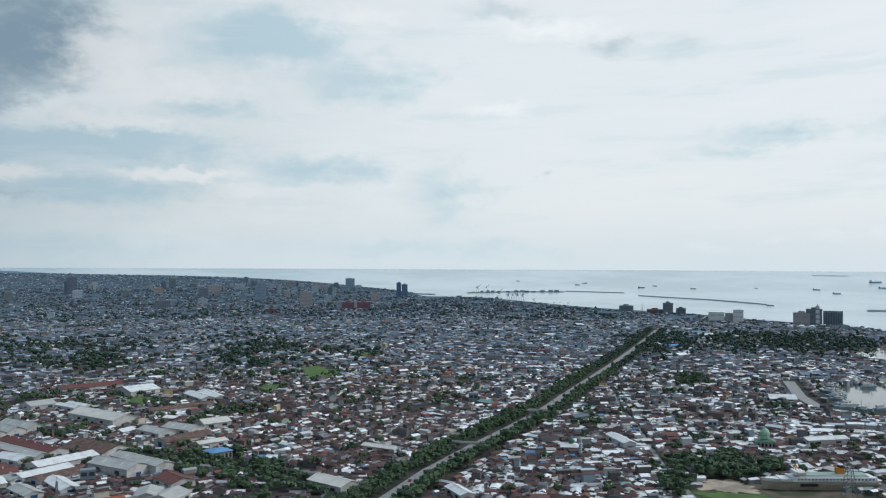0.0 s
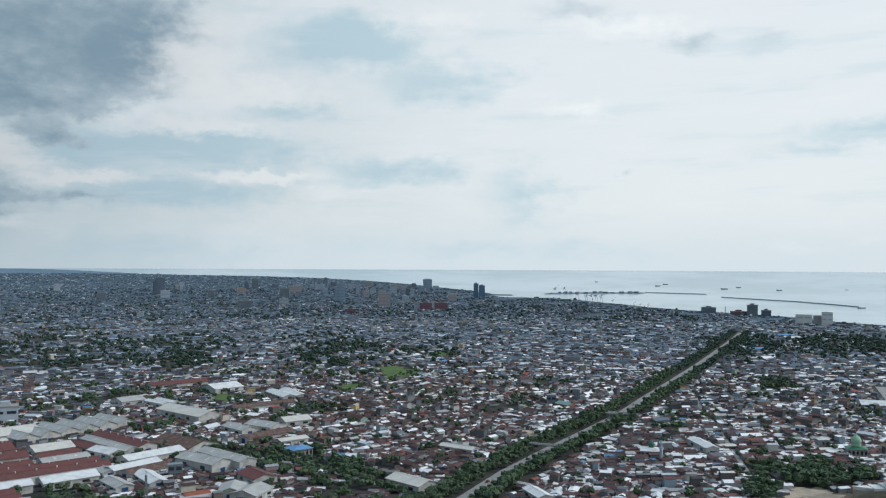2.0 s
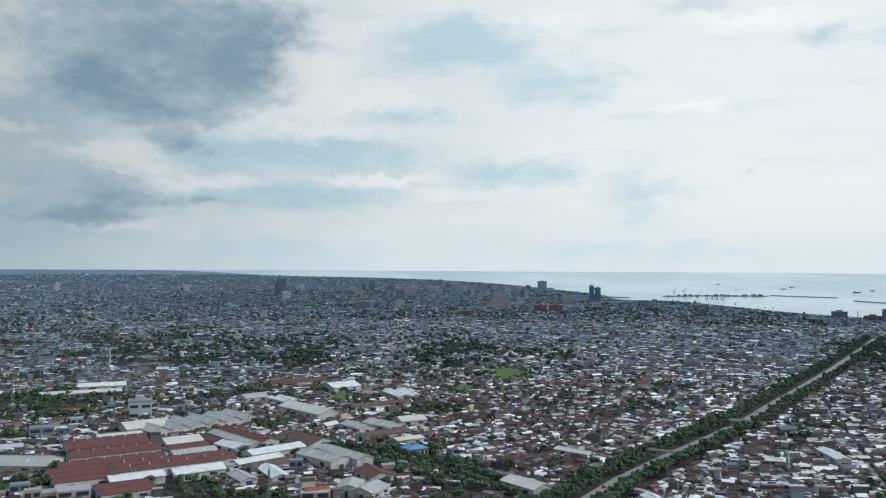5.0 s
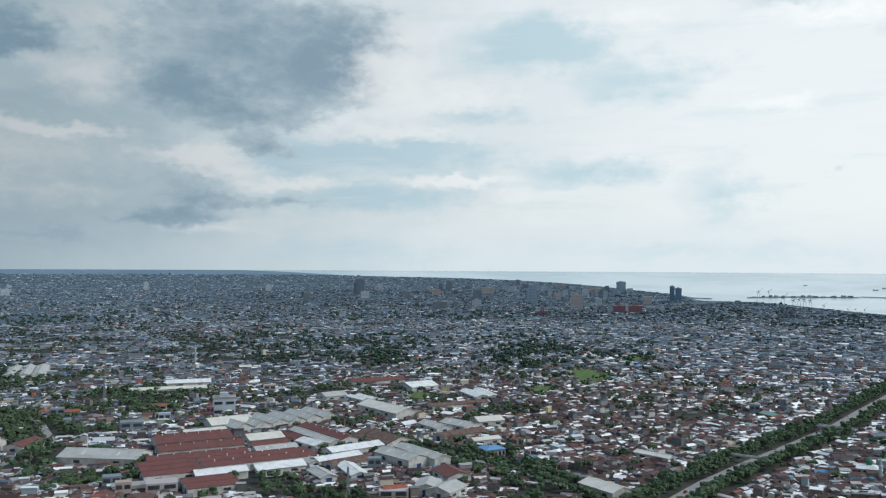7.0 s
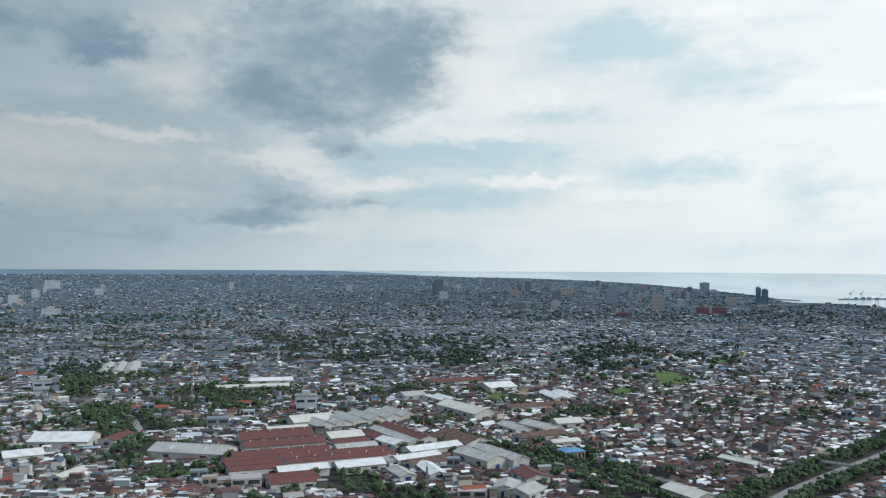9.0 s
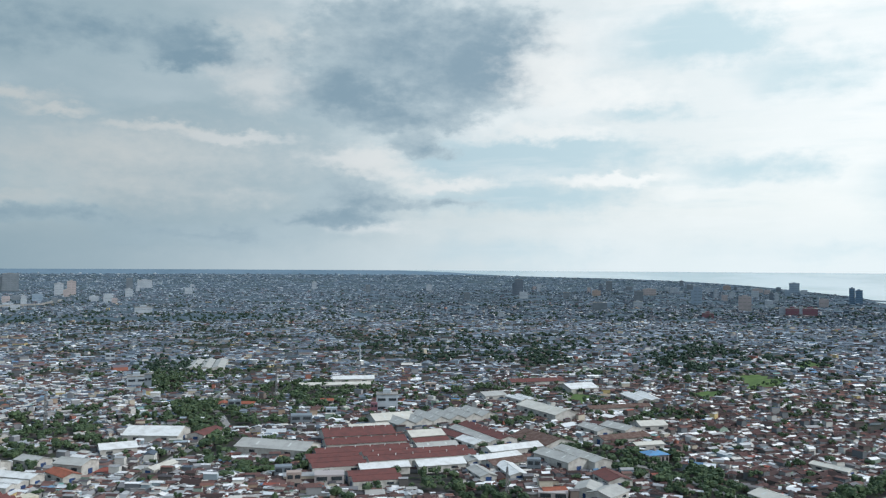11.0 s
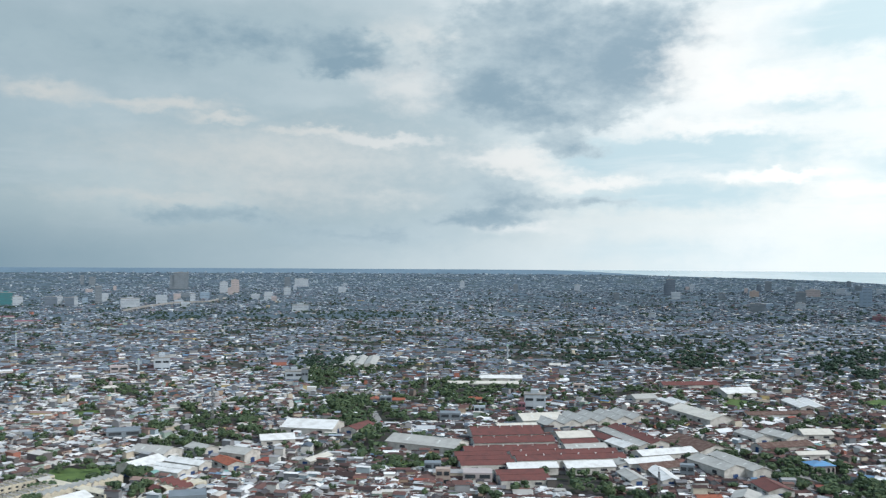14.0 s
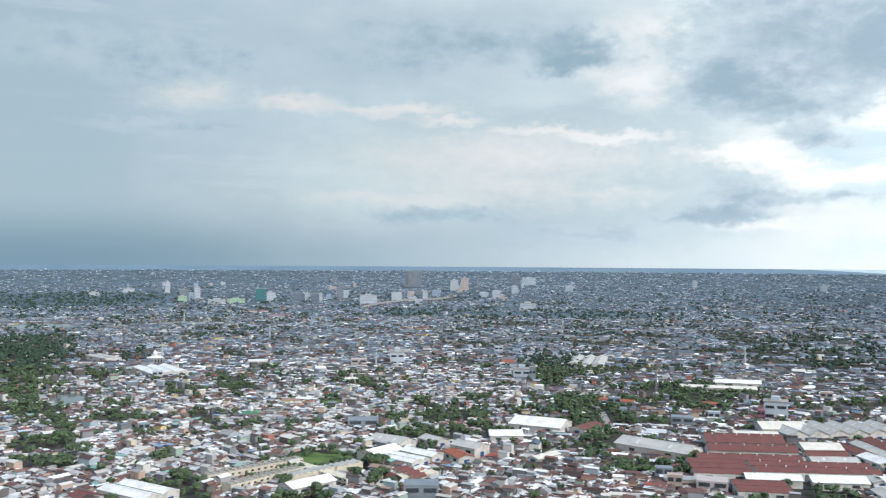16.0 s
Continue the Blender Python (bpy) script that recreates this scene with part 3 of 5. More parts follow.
DOOR_BLUE = plain("blue_door_paint", (.03, .07, .18), (.04, .06, .12), 0.5, 0.5)
DARK = plain("dark_opening", (.02, .022, .025), (.035, .037, .04), 0.5, 0.5)
GLASS = plain("dark_window_glass", (.03, .038, .045), (.05, .06, .07), 0.5, 0.12, strength=0.02)
SKYLIGHT = plain("clouded_skylight", (.5, .52, .5), (.4, .42, .4), 0.5, 0.3)
WORDS = {"red": "red-brown sheet", "brown": "rusty brown sheet", "grey": "grey sheet", "white": "white sheet", "cream": "pale grey fibre-cement", "tile": "orange tiled", "blue": "blue sheet", "green": "green sheet"}


def hall(x, y, length, width, turn, eave, colour, ridges=1, pitch=0.30, wall=None, doors=2, label=""):
    """A shed: walls, one gable roof to each ridge, doors in the gable ends and windows along the sides."""
    EXTRA.append((x, y, length / 2, width / 2, radians(turn)))
    root = tagged(root_at("warehouse", x, y, 0, radians(turn)), label or f"low warehouse with a {WORDS[colour]} roof among houses", "warehouse", "halls and sheds")
    hl, bay = length / 2, width / ridges
    rise = bay / 2 * pitch
    wall = wall or RENDER
    for i in range(ridges):
        y0 = -width / 2 + i * bay
        v, f = gabled_walls(-hl, hl, y0 + .02, y0 + bay - .02, eave, rise - .05)
        part("wall", v, f, wall, root)
        roof = part("roof", *gable(-hl, hl, y0, y0 + bay, eave, rise, 0.7 if ridges == 1 else 0.15), SHEET[colour], root)
        part("ridge_cap", *boxes((-hl - .5, hl + .5, y0 + bay / 2 - .35, y0 + bay / 2 + .35, eave + rise + .2, eave + rise + .34)), SHEET[colour], roof)
        if colour == "red" and length > 50:
            for k in range(6):
                part("roof_vent", *lathe([(.35, eave + rise * .7), (.35, eave + rise + .7), (.6, eave + rise + .8), (.1, eave + rise + 1.2)], 8, -hl * .8 + k * hl * .32, y0 + bay * .42), SHEET["white"], roof)
        # dark strip standing in for the shadow in the valley between two roofs
        if i:
            part("valley_gutter", *boxes((-hl - .1, hl + .1, y0 - .75, y0 + .75, eave + .05, eave + .42)), DARK, root)
        if colour in ("grey", "cream") and length > 30:
            for k in range(2):
                u = -hl * .45 + k * hl * .9
                z = eave + rise * .5
                w = bay * .1
                part("skylight", [(u - .8, y0 + bay * .25 - w, z - rise * .2 + .3), (u + .8, y0 + bay * .25 - w, z - rise * .2 + .3), (u + .8, y0 + bay * .25 + w, z + rise * .2 + .3), (u - .8, y0 + bay * .25 + w, z + rise * .2 + .3)], [(0, 1, 2, 3)], SKYLIGHT, roof)
        for s in (-1, 1):
            part("door", *boxes((s * hl - .12, s * hl + .12, y0 + bay * .5 - 2.2, y0 + bay * .5 + 2.2, 0, min(4.4, eave - .6))), DOOR_BLUE, root)
    for s in (-1, 1):
        for k in range(doors):
            u = -hl + (k + .5) * length / doors
            part("window", *boxes((u - 2.4, u + 2.4, s * width / 2 - .1, s * width / 2 + .1, eave * .45, eave * .75)), GLASS, root)
    return root


hall(-413.5, 621, 60, 29, 46, 8.5, "red")
hall(-392.5, 601, 66, 20, 46, 7, "red")
hall(-377, 574, 74, 19, 46, 6, "red")
hall(-374, 533, 40, 44, 45, 6, "red", 3)
hall(-331, 581, 84, 32, 47, 6.5, "red", 2)
hall(-335, 538, 36, 15, 45, 5.5, "white")
hall(-305, 567, 36, 18, 47, 5.5, "white")
hall(-325, 509, 34, 30, 45, 5.5, "red", 2)
hall(-367, 655, 30, 22, 50, 6, "cream")
hall(-351, 636, 30, 14, 50, 5.5, "red")
hall(-338, 622, 34, 14, 50, 5.5, "grey")
hall(-343.7, 666.4, 31.2, 14.1, -29.1, 6, "red")
hall(-422.7, 653.4, 35.6, 18.3, 46.6, 7, "cream")
hall(-428, 700, 40, 28, 52, 8, "cream")
hall(-328.5, 675.2, 73.5, 13.1, -35.7, 6, "grey")
hall(-323.5, 688.9, 77.8, 15.9, -36.4, 7, "red")
hall(-317.4, 648.5, 28.1, 15.5, -30.3, 6, "white")
hall(-278.7, 641.4, 48.3, 16.4, 56.7, 6, "white")
hall(-276.7, 605.3, 38.6, 13.2, 58.6, 6, "white")
hall(-272.1, 689.9, 50.4, 29.9, -32.0, 5, "brown")
hall(-229.7, 620.3, 40.9, 19.8, -30.3, 8, "grey")
hall(-218.4, 634.7, 55.6, 14.8, -36.7, 8, "grey")
hall(-318.5, 819.4, 70.5, 27.3, -35.0, 8, "cream")
hall(-349.8, 1001.0, 38.7, 30.3, 54.4, 6, "white")
hall(-265.7, 954.7, 51.7, 16.7, -52.9, 6, "white")
hall(-254.8, 965.8, 58.9, 13.6, -57.4, 6, "white")
hall(-415, 1028, 70, 20, 42, 6, "red")
hall(-374, 886, 36, 22, -36, 6, "white", 2)
hall(-413.8, 893.0, 26.9, 22.5, 53.6, 6, "grey")
hall(-247.4, 754.7, 33.1, 16.5, -39.0, 6, "grey")
hall(-228.8, 770.4, 32.3, 19.7, -28.5, 6, "grey")
hall(-216.1, 732.4, 48.3, 16.6, 53.5, 5, "brown")
hall(-188.1, 708.7, 25.9, 10.3, 46.6, 6, "cream")
hall(-71.5, 577.5, 31.8, 17.7, -39.9, 7, "cream")
hall(-48.6, 697.0, 31.4, 10.0, -30.7, 5, "cream")
hall(11.4, 559.4, 24.1, 9.9, -66.7, 6, "white")
hall(148.0, 723.5, 38.7, 10.7, -79.1, 7, "white")
hall(-442.0, 551.1, 61.4, 28.0, 11.5, 7, "grey")
hall(-566.5, 543.7, 47.0, 33.1, 26.2, 7, "white")
hall(-611, 869, 85, 20, 38, 7, "cream", 1, .18, doors=14)
hall(-622, 925, 52, 20, 38, 7, "white")
hall(-612, 712, 15, 11, 30, 5, "tile")
hall(-634, 700, 18, 10, -50, 5, "tile")
hall(-552, 772, 14, 10, 20, 5, "tile")
hall(-583.4, 394.5, 32.2, 22.2, 17.2, 7, "grey")
hall(-554.0, 364.2, 30.6, 19.4, -76.9, 7, "white")
hall(-531.6, 386.7, 32.7, 13.1, 10.2, 7, "white")
hall(-527.6, 368.5, 32.5, 20.2, 12.7, 6, "white", 2)
hall(-506, 276, 34.0, 17.0, 97, 6, "white")
hall(-547.7, 179.8, 44.0, 27.8, 20.0, 7, "white", 2)
hall(-556.9, 151.3, 16.7, 13.6, 15.4, 6, "red")
hall(-895.6, 955.5, 115.5, 51.5, -51.0, 6, "grey", 3)
hall(-1332, 385, 66, 24, 8, 7, "grey", 2)
hall(-535.3, 569.0, 32.0, 15.7, -77.6, 6, "red")
hall(-1143.3, 403.6, 85.1, 49.4, -2.6, 6, "white", 3)
hall(320.4, 732.2, 38.8, 11.7, 13.1, 6, "white")
hall(375.1, 965.2, 28.1, 23.7, -8.8, 5, "white")
hall(-266, 887, 70, 14, 45, 5, "brown")
hall(-209.7, 799.2, 26.2, 19.8, 40.1, 6, "cream")
hall(-170.1, 544.1, 22.6, 18.3, 77.6, 6, "grey")
hall(-202.1, 532.0, 15.3, 11.2, 40.5, 6, "tile")
hall(-551.9, 488.6, 27.5, 20.4, 55.1, 6, "white")
hall(-527.1, 429.8, 24.5, 18.6, 11.0, 8, "grey")
hall(-513.9, 408.5, 26.2, 13.2, -12.4, 6, "tile")
hall(-475.8, 460.2, 27.1, 9.9, -81.5, 5, "cream")
hall(-265.9, 557.9, 26.9, 12.2, -43.1, 5, "grey")
hall(-250.7, 575.7, 36.5, 12.9, -48.9, 5, "white")
hall(-264.4, 598.4, 33.8, 15.6, 58.6, 5, "brown")
hall(-289.6, 591.5, 16.5, 11.5, -44.3, 5, "grey")
hall(-184.7, 549.6, 21.5, 15.5, -78.5, 6, "grey")
hall(-179.5, 585.9, 25.1, 17.7, -46.6, 6, "red")
hall(-569.2, 426.5, 22.2, 15.9, -0.1, 6, "grey")
# six grey gabled halls side by side at the back of the factory yard
for i in range(6):
    hall(-418 + i * 9.2, 693 + i * 15.6, 44, 17.5, -32, 7.0, "grey", 1, 0.42, label="one of six grey gabled factory halls side by side")

# ---- blue-roofed stores in the trees by the shore ----
hall(417, 1580, 26, 14, 10, 6, "blue")
hall(556, 1900, 30, 14, 14, 6, "blue")
hall(560, 1835, 50, 20, 10, 6, "white")


def terrace(x0, y0, x1, y1, n, depth, h, roof, label):
    """A row of joined narrow houses: party walls, fronts with two windows and a door, and a roof to each unit."""
    ln, turn = math.hypot(x1 - x0, y1 - y0), math.atan2(y1 - y0, x1 - x0)
    EXTRA.append(((x0 + x1) / 2, (y0 + y1) / 2, ln / 2, depth / 2, turn))
    root = tagged(root_at("terrace_row", (x0 + x1) / 2, (y0 + y1) / 2, 0, turn), label, "row houses", "rows of terraced houses")
    u, hd = ln / n, depth / 2
    for i in range(n):
        a = -ln / 2 + i * u
        part("wall", *boxes((a + .03, a + u - .03, -hd, hd, 0, h)), CREAM, root)
        if roof == "flat":
            part("roof", *boxes((a + .25, a + u - .25, -hd + .3, hd - .3, h, h + .12)), RENDER_D, root)
            part("party_wall", *boxes((a - .12, a + .12, -hd - .3, hd + .3, 0, h + 1.1)), CREAM, root)
            if i % 3 != 1:
                part("stair_head", *boxes((a + u * .2, a + u * (.55 + .1 * (i % 2)), hd * .1, hd * .6, h + .12, h + 1.1 + .3 * (i % 2))), RENDER_D, root)
        else:
            v, f = gable(-hd, hd, a, a + u, h, u * .3, .12, .15)
            part("roof", v, f, roof, root)
            part("gable_wall", *gabled_walls(-hd + .05, hd - .05, a + .05, a + u - .05, h, u * .28), CREAM, root)
            for ob in root.children[-2:]:
                ob.data.transform(Matrix.Translation((a + u / 2, 0, 0)) @ Matrix.Rotation(math.pi / 2, 4, "Z") @ Matrix.Translation((0, -a - u / 2, 0)))
        for s_ in (-1, 1):
            part("door", *boxes((a + u * .15, a + u * .4, s_ * hd - .06, s_ * hd + .06, 0, 2.1)), DARK, root)
            for z in (1.0, 3.6):
                if z + 1.4 < h:
                    part("window", *boxes((a + u * .52, a + u * .88, s_ * hd - .06, s_ * hd + .06, z, z + 1.3)), GLASS, root)
    return root


CREAM = plain("cream_render", (.50, .47, .38), (.38, .36, .30), 0.3, 0.85)
terrace(-563, 229, -573, 306, 15, 9, 6.2, "flat", "unfinished cream row houses with bare concrete roofs")
terrace(-531, 231, -549, 294, 12, 9, 6.0, "flat", "unfinished cream row houses with bare concrete roofs")
terrace(-569, 297, -500, 306, 14, 9, 5.4, SHEET["grey"], "row houses with small grey gabled roofs")
terrace(-490, 329, -487, 366, 5, 10, 4.6, SHEET["red"], "row houses with dark red gabled roofs")

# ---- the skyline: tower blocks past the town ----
# most tones are muted or blued: skyline haze is put into the colour
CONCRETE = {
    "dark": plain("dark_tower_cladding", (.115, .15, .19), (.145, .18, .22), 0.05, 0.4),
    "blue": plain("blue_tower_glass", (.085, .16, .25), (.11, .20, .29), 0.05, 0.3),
    "beige": plain("hazed_beige_render", (.37, .335, .335), (.32, .30, .30), 0.05, 0.8),
    "white": plain("hazed_white_render", (.36, .41, .455), (.30, .35, .395), 0.05, 0.7),
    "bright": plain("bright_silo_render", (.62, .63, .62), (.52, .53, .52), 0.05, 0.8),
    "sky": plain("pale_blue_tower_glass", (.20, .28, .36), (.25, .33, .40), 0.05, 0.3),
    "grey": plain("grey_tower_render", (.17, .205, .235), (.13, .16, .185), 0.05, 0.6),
    "orange": plain("hazed_orange_render", (.34, .28, .25), (.30, .26, .24), 0.05, 0.8),
    "red": plain("hazed_red_render", (.20, .10, .125), (.18, .10, .12), 0.05, 0.7),
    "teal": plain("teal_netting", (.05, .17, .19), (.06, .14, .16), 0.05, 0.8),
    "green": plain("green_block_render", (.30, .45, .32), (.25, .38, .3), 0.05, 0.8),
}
# glazing of far towers: low contrast from haze painted into the panes
HAZED_PANES = {k: plain(f"{k}_hazed_tower_glazing", tuple(v * .62 for v in c), tuple(v * .7 for v in c), 0.05, 0.35, strength=0.02) for k, c in
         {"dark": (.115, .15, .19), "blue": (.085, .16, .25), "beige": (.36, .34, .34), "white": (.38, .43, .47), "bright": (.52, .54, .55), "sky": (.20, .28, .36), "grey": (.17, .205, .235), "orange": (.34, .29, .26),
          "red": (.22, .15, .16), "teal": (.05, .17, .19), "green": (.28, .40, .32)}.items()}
TONES = {"sky": "pale blue glass", "bright": "bright white", "dark": "dark grey", "blue": "blue glass", "beige": "beige rendered", "white": "white rendered", "grey": "blue-grey", "orange": "orange rendered", "red": "red and white", "teal": "teal netted", "green": "pale green"}


def tower(b, d, width, height, tone, depth=None, wing=0.0, top=True, rows=None):
    """A tower block at a bearing and true range: body, window bands to each storey pair, roof plant, and a lower wing."""
    p, s = place(b, d)
    a = radians(b)
    EXTRA.append((p.x, p.y, width * s / 2, (depth or width * .7) * s / 2, a))
    name = "tower_block" if height > 26 else "office_block"
    root = tagged(root_at(name, p.x, p.y, p.z - .5, a, s), f"{TONES[tone]} {'tower block' if height > 26 else 'block'} above the distant town roofs", "building", "skyline blocks")
    dp = (depth or width * .7) / 2
    hw = width / 2
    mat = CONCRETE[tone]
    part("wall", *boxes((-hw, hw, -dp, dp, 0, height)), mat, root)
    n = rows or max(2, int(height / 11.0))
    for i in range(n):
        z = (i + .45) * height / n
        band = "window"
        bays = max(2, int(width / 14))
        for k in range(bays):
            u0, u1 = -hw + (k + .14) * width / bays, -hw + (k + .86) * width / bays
            part(band, *boxes((u0, u1, -dp - .25, -dp + .1, z - 1.3, z + 1.3)), GLASS if d < 2400 else HAZED_PANES[tone], root)
    if top:
        part("roof", *boxes((-hw - .4, hw + .4, -dp - .4, dp + .4, height, height + 1.2)), RENDER_D, root)
        part("plant_room", *boxes((-hw * .4, hw * .35, -dp * .5, dp * .5, height + 1.2, height + 5)), mat, root)
    if wing:
        part("wing", *boxes((-hw * 1.5, -hw, -dp * .8, dp * .8, 0, height * wing)), mat, root)
    return root


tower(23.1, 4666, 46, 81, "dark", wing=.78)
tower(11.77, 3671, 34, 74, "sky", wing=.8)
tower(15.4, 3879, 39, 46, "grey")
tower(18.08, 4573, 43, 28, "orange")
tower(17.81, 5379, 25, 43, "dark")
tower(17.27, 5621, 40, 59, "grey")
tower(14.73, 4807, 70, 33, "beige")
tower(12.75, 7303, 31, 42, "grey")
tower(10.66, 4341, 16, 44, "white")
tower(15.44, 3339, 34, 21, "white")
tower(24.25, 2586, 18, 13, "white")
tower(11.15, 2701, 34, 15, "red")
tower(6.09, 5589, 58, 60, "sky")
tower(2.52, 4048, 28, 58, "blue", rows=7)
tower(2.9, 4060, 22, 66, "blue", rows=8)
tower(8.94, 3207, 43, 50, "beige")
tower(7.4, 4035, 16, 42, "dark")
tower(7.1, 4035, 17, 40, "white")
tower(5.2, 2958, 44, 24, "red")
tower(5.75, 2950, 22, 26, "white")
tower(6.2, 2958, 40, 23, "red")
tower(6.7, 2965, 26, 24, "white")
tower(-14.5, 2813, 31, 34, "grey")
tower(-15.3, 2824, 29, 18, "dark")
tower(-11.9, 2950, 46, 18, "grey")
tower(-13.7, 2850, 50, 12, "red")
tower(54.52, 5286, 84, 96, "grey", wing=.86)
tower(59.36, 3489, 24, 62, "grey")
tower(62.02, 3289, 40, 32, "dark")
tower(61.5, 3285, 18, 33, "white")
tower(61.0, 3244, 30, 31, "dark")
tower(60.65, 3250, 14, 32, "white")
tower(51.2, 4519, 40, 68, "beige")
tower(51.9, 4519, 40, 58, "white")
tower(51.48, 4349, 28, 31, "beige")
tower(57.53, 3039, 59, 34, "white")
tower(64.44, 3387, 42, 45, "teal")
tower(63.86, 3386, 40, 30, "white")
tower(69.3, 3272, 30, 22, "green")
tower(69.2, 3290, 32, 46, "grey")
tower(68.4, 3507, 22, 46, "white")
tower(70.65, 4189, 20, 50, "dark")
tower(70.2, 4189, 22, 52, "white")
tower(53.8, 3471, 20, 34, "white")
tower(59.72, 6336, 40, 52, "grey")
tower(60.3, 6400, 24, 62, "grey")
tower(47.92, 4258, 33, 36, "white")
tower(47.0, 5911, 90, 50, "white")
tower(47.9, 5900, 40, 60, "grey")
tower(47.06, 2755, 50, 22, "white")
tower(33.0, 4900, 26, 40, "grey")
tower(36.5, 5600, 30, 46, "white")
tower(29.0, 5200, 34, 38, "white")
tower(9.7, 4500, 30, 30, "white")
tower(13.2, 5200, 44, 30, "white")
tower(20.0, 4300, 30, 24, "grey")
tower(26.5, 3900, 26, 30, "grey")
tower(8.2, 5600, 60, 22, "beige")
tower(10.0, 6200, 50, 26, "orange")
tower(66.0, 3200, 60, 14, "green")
tower(67.2, 3150, 60, 14, "white")
tower(72.5, 4300, 50, 18, "white")
tower(74.5, 3900, 40, 16, "white")

# lesser blocks strewn over the distant quarters
gs = np.random.default_rng(61)
for k in range(56):
    b, d = (gs.uniform(4, 23), gs.uniform(3300, 6200)) if k < 30 else (gs.uniform(44, 72), gs.uniform(3000, 6000))
    if d < coast(b) - 200:
        tower(round(b, 2), round(d), gs.uniform(16, 42), gs.uniform(14, 34), ("white", "grey", "beige", "sky", "white")[k % 5], top=False, rows=1)

# mid-rise blocks among the houses
tower(35.31, 865, 11, 11, "white", top=False)
tower(31.7, 910, 22, 17, "white", top=True)
tower(32.55, 892, 7, 11, "red", top=False)
tower(28.85, 1044, 13, 11, "orange", top=False)
tower(22.07, 644, 10, 10, "grey", top=False)
tower(20.82, 566, 19, 7, "beige", top=False)
tower(38.37, 628, 12, 9, "grey", top=False)
tower(37.69, 600, 10, 11, "orange", top=False)
tower(35.42, 602, 20, 9, "beige", top=False)
tower(-2.04, 939, 10, 13, "grey", top=False)
tower(-17.21, 829, 8, 11, "white", top=False)
tower(57.8, 797, 28, 8, "grey", top=False)
tower(53.98, 550, 22, 12, "grey", top=False)
tower(47.41, 1118, 22, 15, "white", top=True)
tower(71.5, 807, 10, 8, "grey", top=False)
tower(55.62, 1314, 22, 17, "white", top=True)
tower(48.95, 1439, 14, 13, "white", top=False)
tower(70.74, 1154, 12, 12, "white", top=False)
tower(46.74, 1086, 8, 21, "grey", top=True)
tower(17.86, 3089, 50, 26, "grey", top=True)
tower(55.6, 1274, 21, 19, "white", top=True)
tower(58.12, 1253, 23, 12, "beige", top=False)
tower(45.53, 806, 16, 7, "white", top=False)
tower(41.47, 933, 13, 10, "grey", top=False)
tower(37.24, 834, 20, 10, "grey", top=False)
tower(-3.6, 1029, 13, 7, "beige", top=False)

# long red-roofed market halls and the white market canopy beyond the houses
for b, d, w in ((64.75, 2576, 73), (63.25, 2364, 59)):
    p, s = place(b, d)
    root = tagged(root_at("market_hall", p.x, p.y, p.z, radians(b), s), "long market hall with a bright red roof", "hall", "market halls")
    part("wall", *gabled_walls(-w / 2, w / 2, -9, 9, 6, 2), RENDER, root)
    part("roof", *gable(-w / 2, w / 2, -9, 9, 6, 2.2), CONCRETE["red"], root)

# ---- grain silos and stores on the shore ----


def silo_block(b, d, w, depth, h, n, tone, label):
    """A row of joined silo drums under a gallery."""
    p, s = place(b, d)
    EXTRA.append((p.x, p.y, w / 2 * s, depth / 2 * s, radians(b)))
    root = tagged(root_at("silo_block", p.x, p.y, p.z - .3, radians(b), s), label, "silo", "shore silos")
    r = w / n / 2
    for i in range(n):
        for j in range(max(1, int(depth / (2 * r)))):
            v, f = lathe([(r, 0), (r, h), (r * .6, h + 1)], 12, -w / 2 + (2 * i + 1) * r, -depth / 2 + (2 * j + 1) * r)
            part("drum", v, f, CONCRETE[tone], root)
    part("gallery", *boxes((-w / 2, w / 2, -depth * .3, depth * .3, h, h + 4)), CONCRETE[tone], root)
    return root


silo_block(-24.15, 2415, 46, 20, 34, 8, "grey", "grey block of tall ribbed grain silos")
tower(-22.4, 2400, 40, 32, "beige", 26)
tower(-23.1, 2405, 38, 42, "grey", 24)
tower(-23.3, 2395, 9, 50, "bright", 9)
tower(-17.45, 2425, 40, 29, "bright", 26, top=False)
tower(-18.2, 2425, 20, 27, "beige", 22, top=False)
tower(-18.75, 2415, 26, 37, "bright", 24, top=False)
for b, w in ((-21.75, 30), (-22.4, 34), (-23.0, 30)):
    p, s = place(b, 2215)
    root = tagged(root_at("storage_shed", p.x, p.y, 0, radians(b)), "white vaulted store with a domed roof by the silos", "store", "vaulted stores")
    n = 9
    arc = [(w / 2 * .46 * -math.cos(i / n * math.pi), 6 + 6 * math.sin(i / n * math.pi)) for i in range(n + 1)]
    v = [(u, y, z) for y in (-14, 14) for u, z in arc]
    part("roof", v, [(i, i + 1, n + 2 + i, n + 1 + i) for i in range(n)] + [tuple(range(n + 1)), tuple(range(2 * n + 1, n, -1))], SHEET["white"], root)
    part("wall", *boxes((-w * .23, w * .23, -13.8, 13.8, 0, 6)), RENDER, root)

# ---- harbour: basins, quay, boats, ferry on the slip, ships, cranes, breakwaters ----
HULL = plain("dark_hull_paint", (.07, .09, .11), (.12, .10, .09), 0.2, 0.5)
HULL_B = plain("blue_hull_paint", (.16, .25, .33), (.34, .36, .36), 0.12, 0.5)
HULL_P = plain("pale_blue_hull_paint", (.28, .40, .52), (.32, .40, .48), 0.3, 0.5)
SHIP_W = plain("white_ship_paint", (.62, .63, .62), (.5, .5, .48), 0.2, 0.4)
TAN = plain("tan_hull_paint", (.36, .32, .25), (.28, .25, .2), 0.15, 0.5)
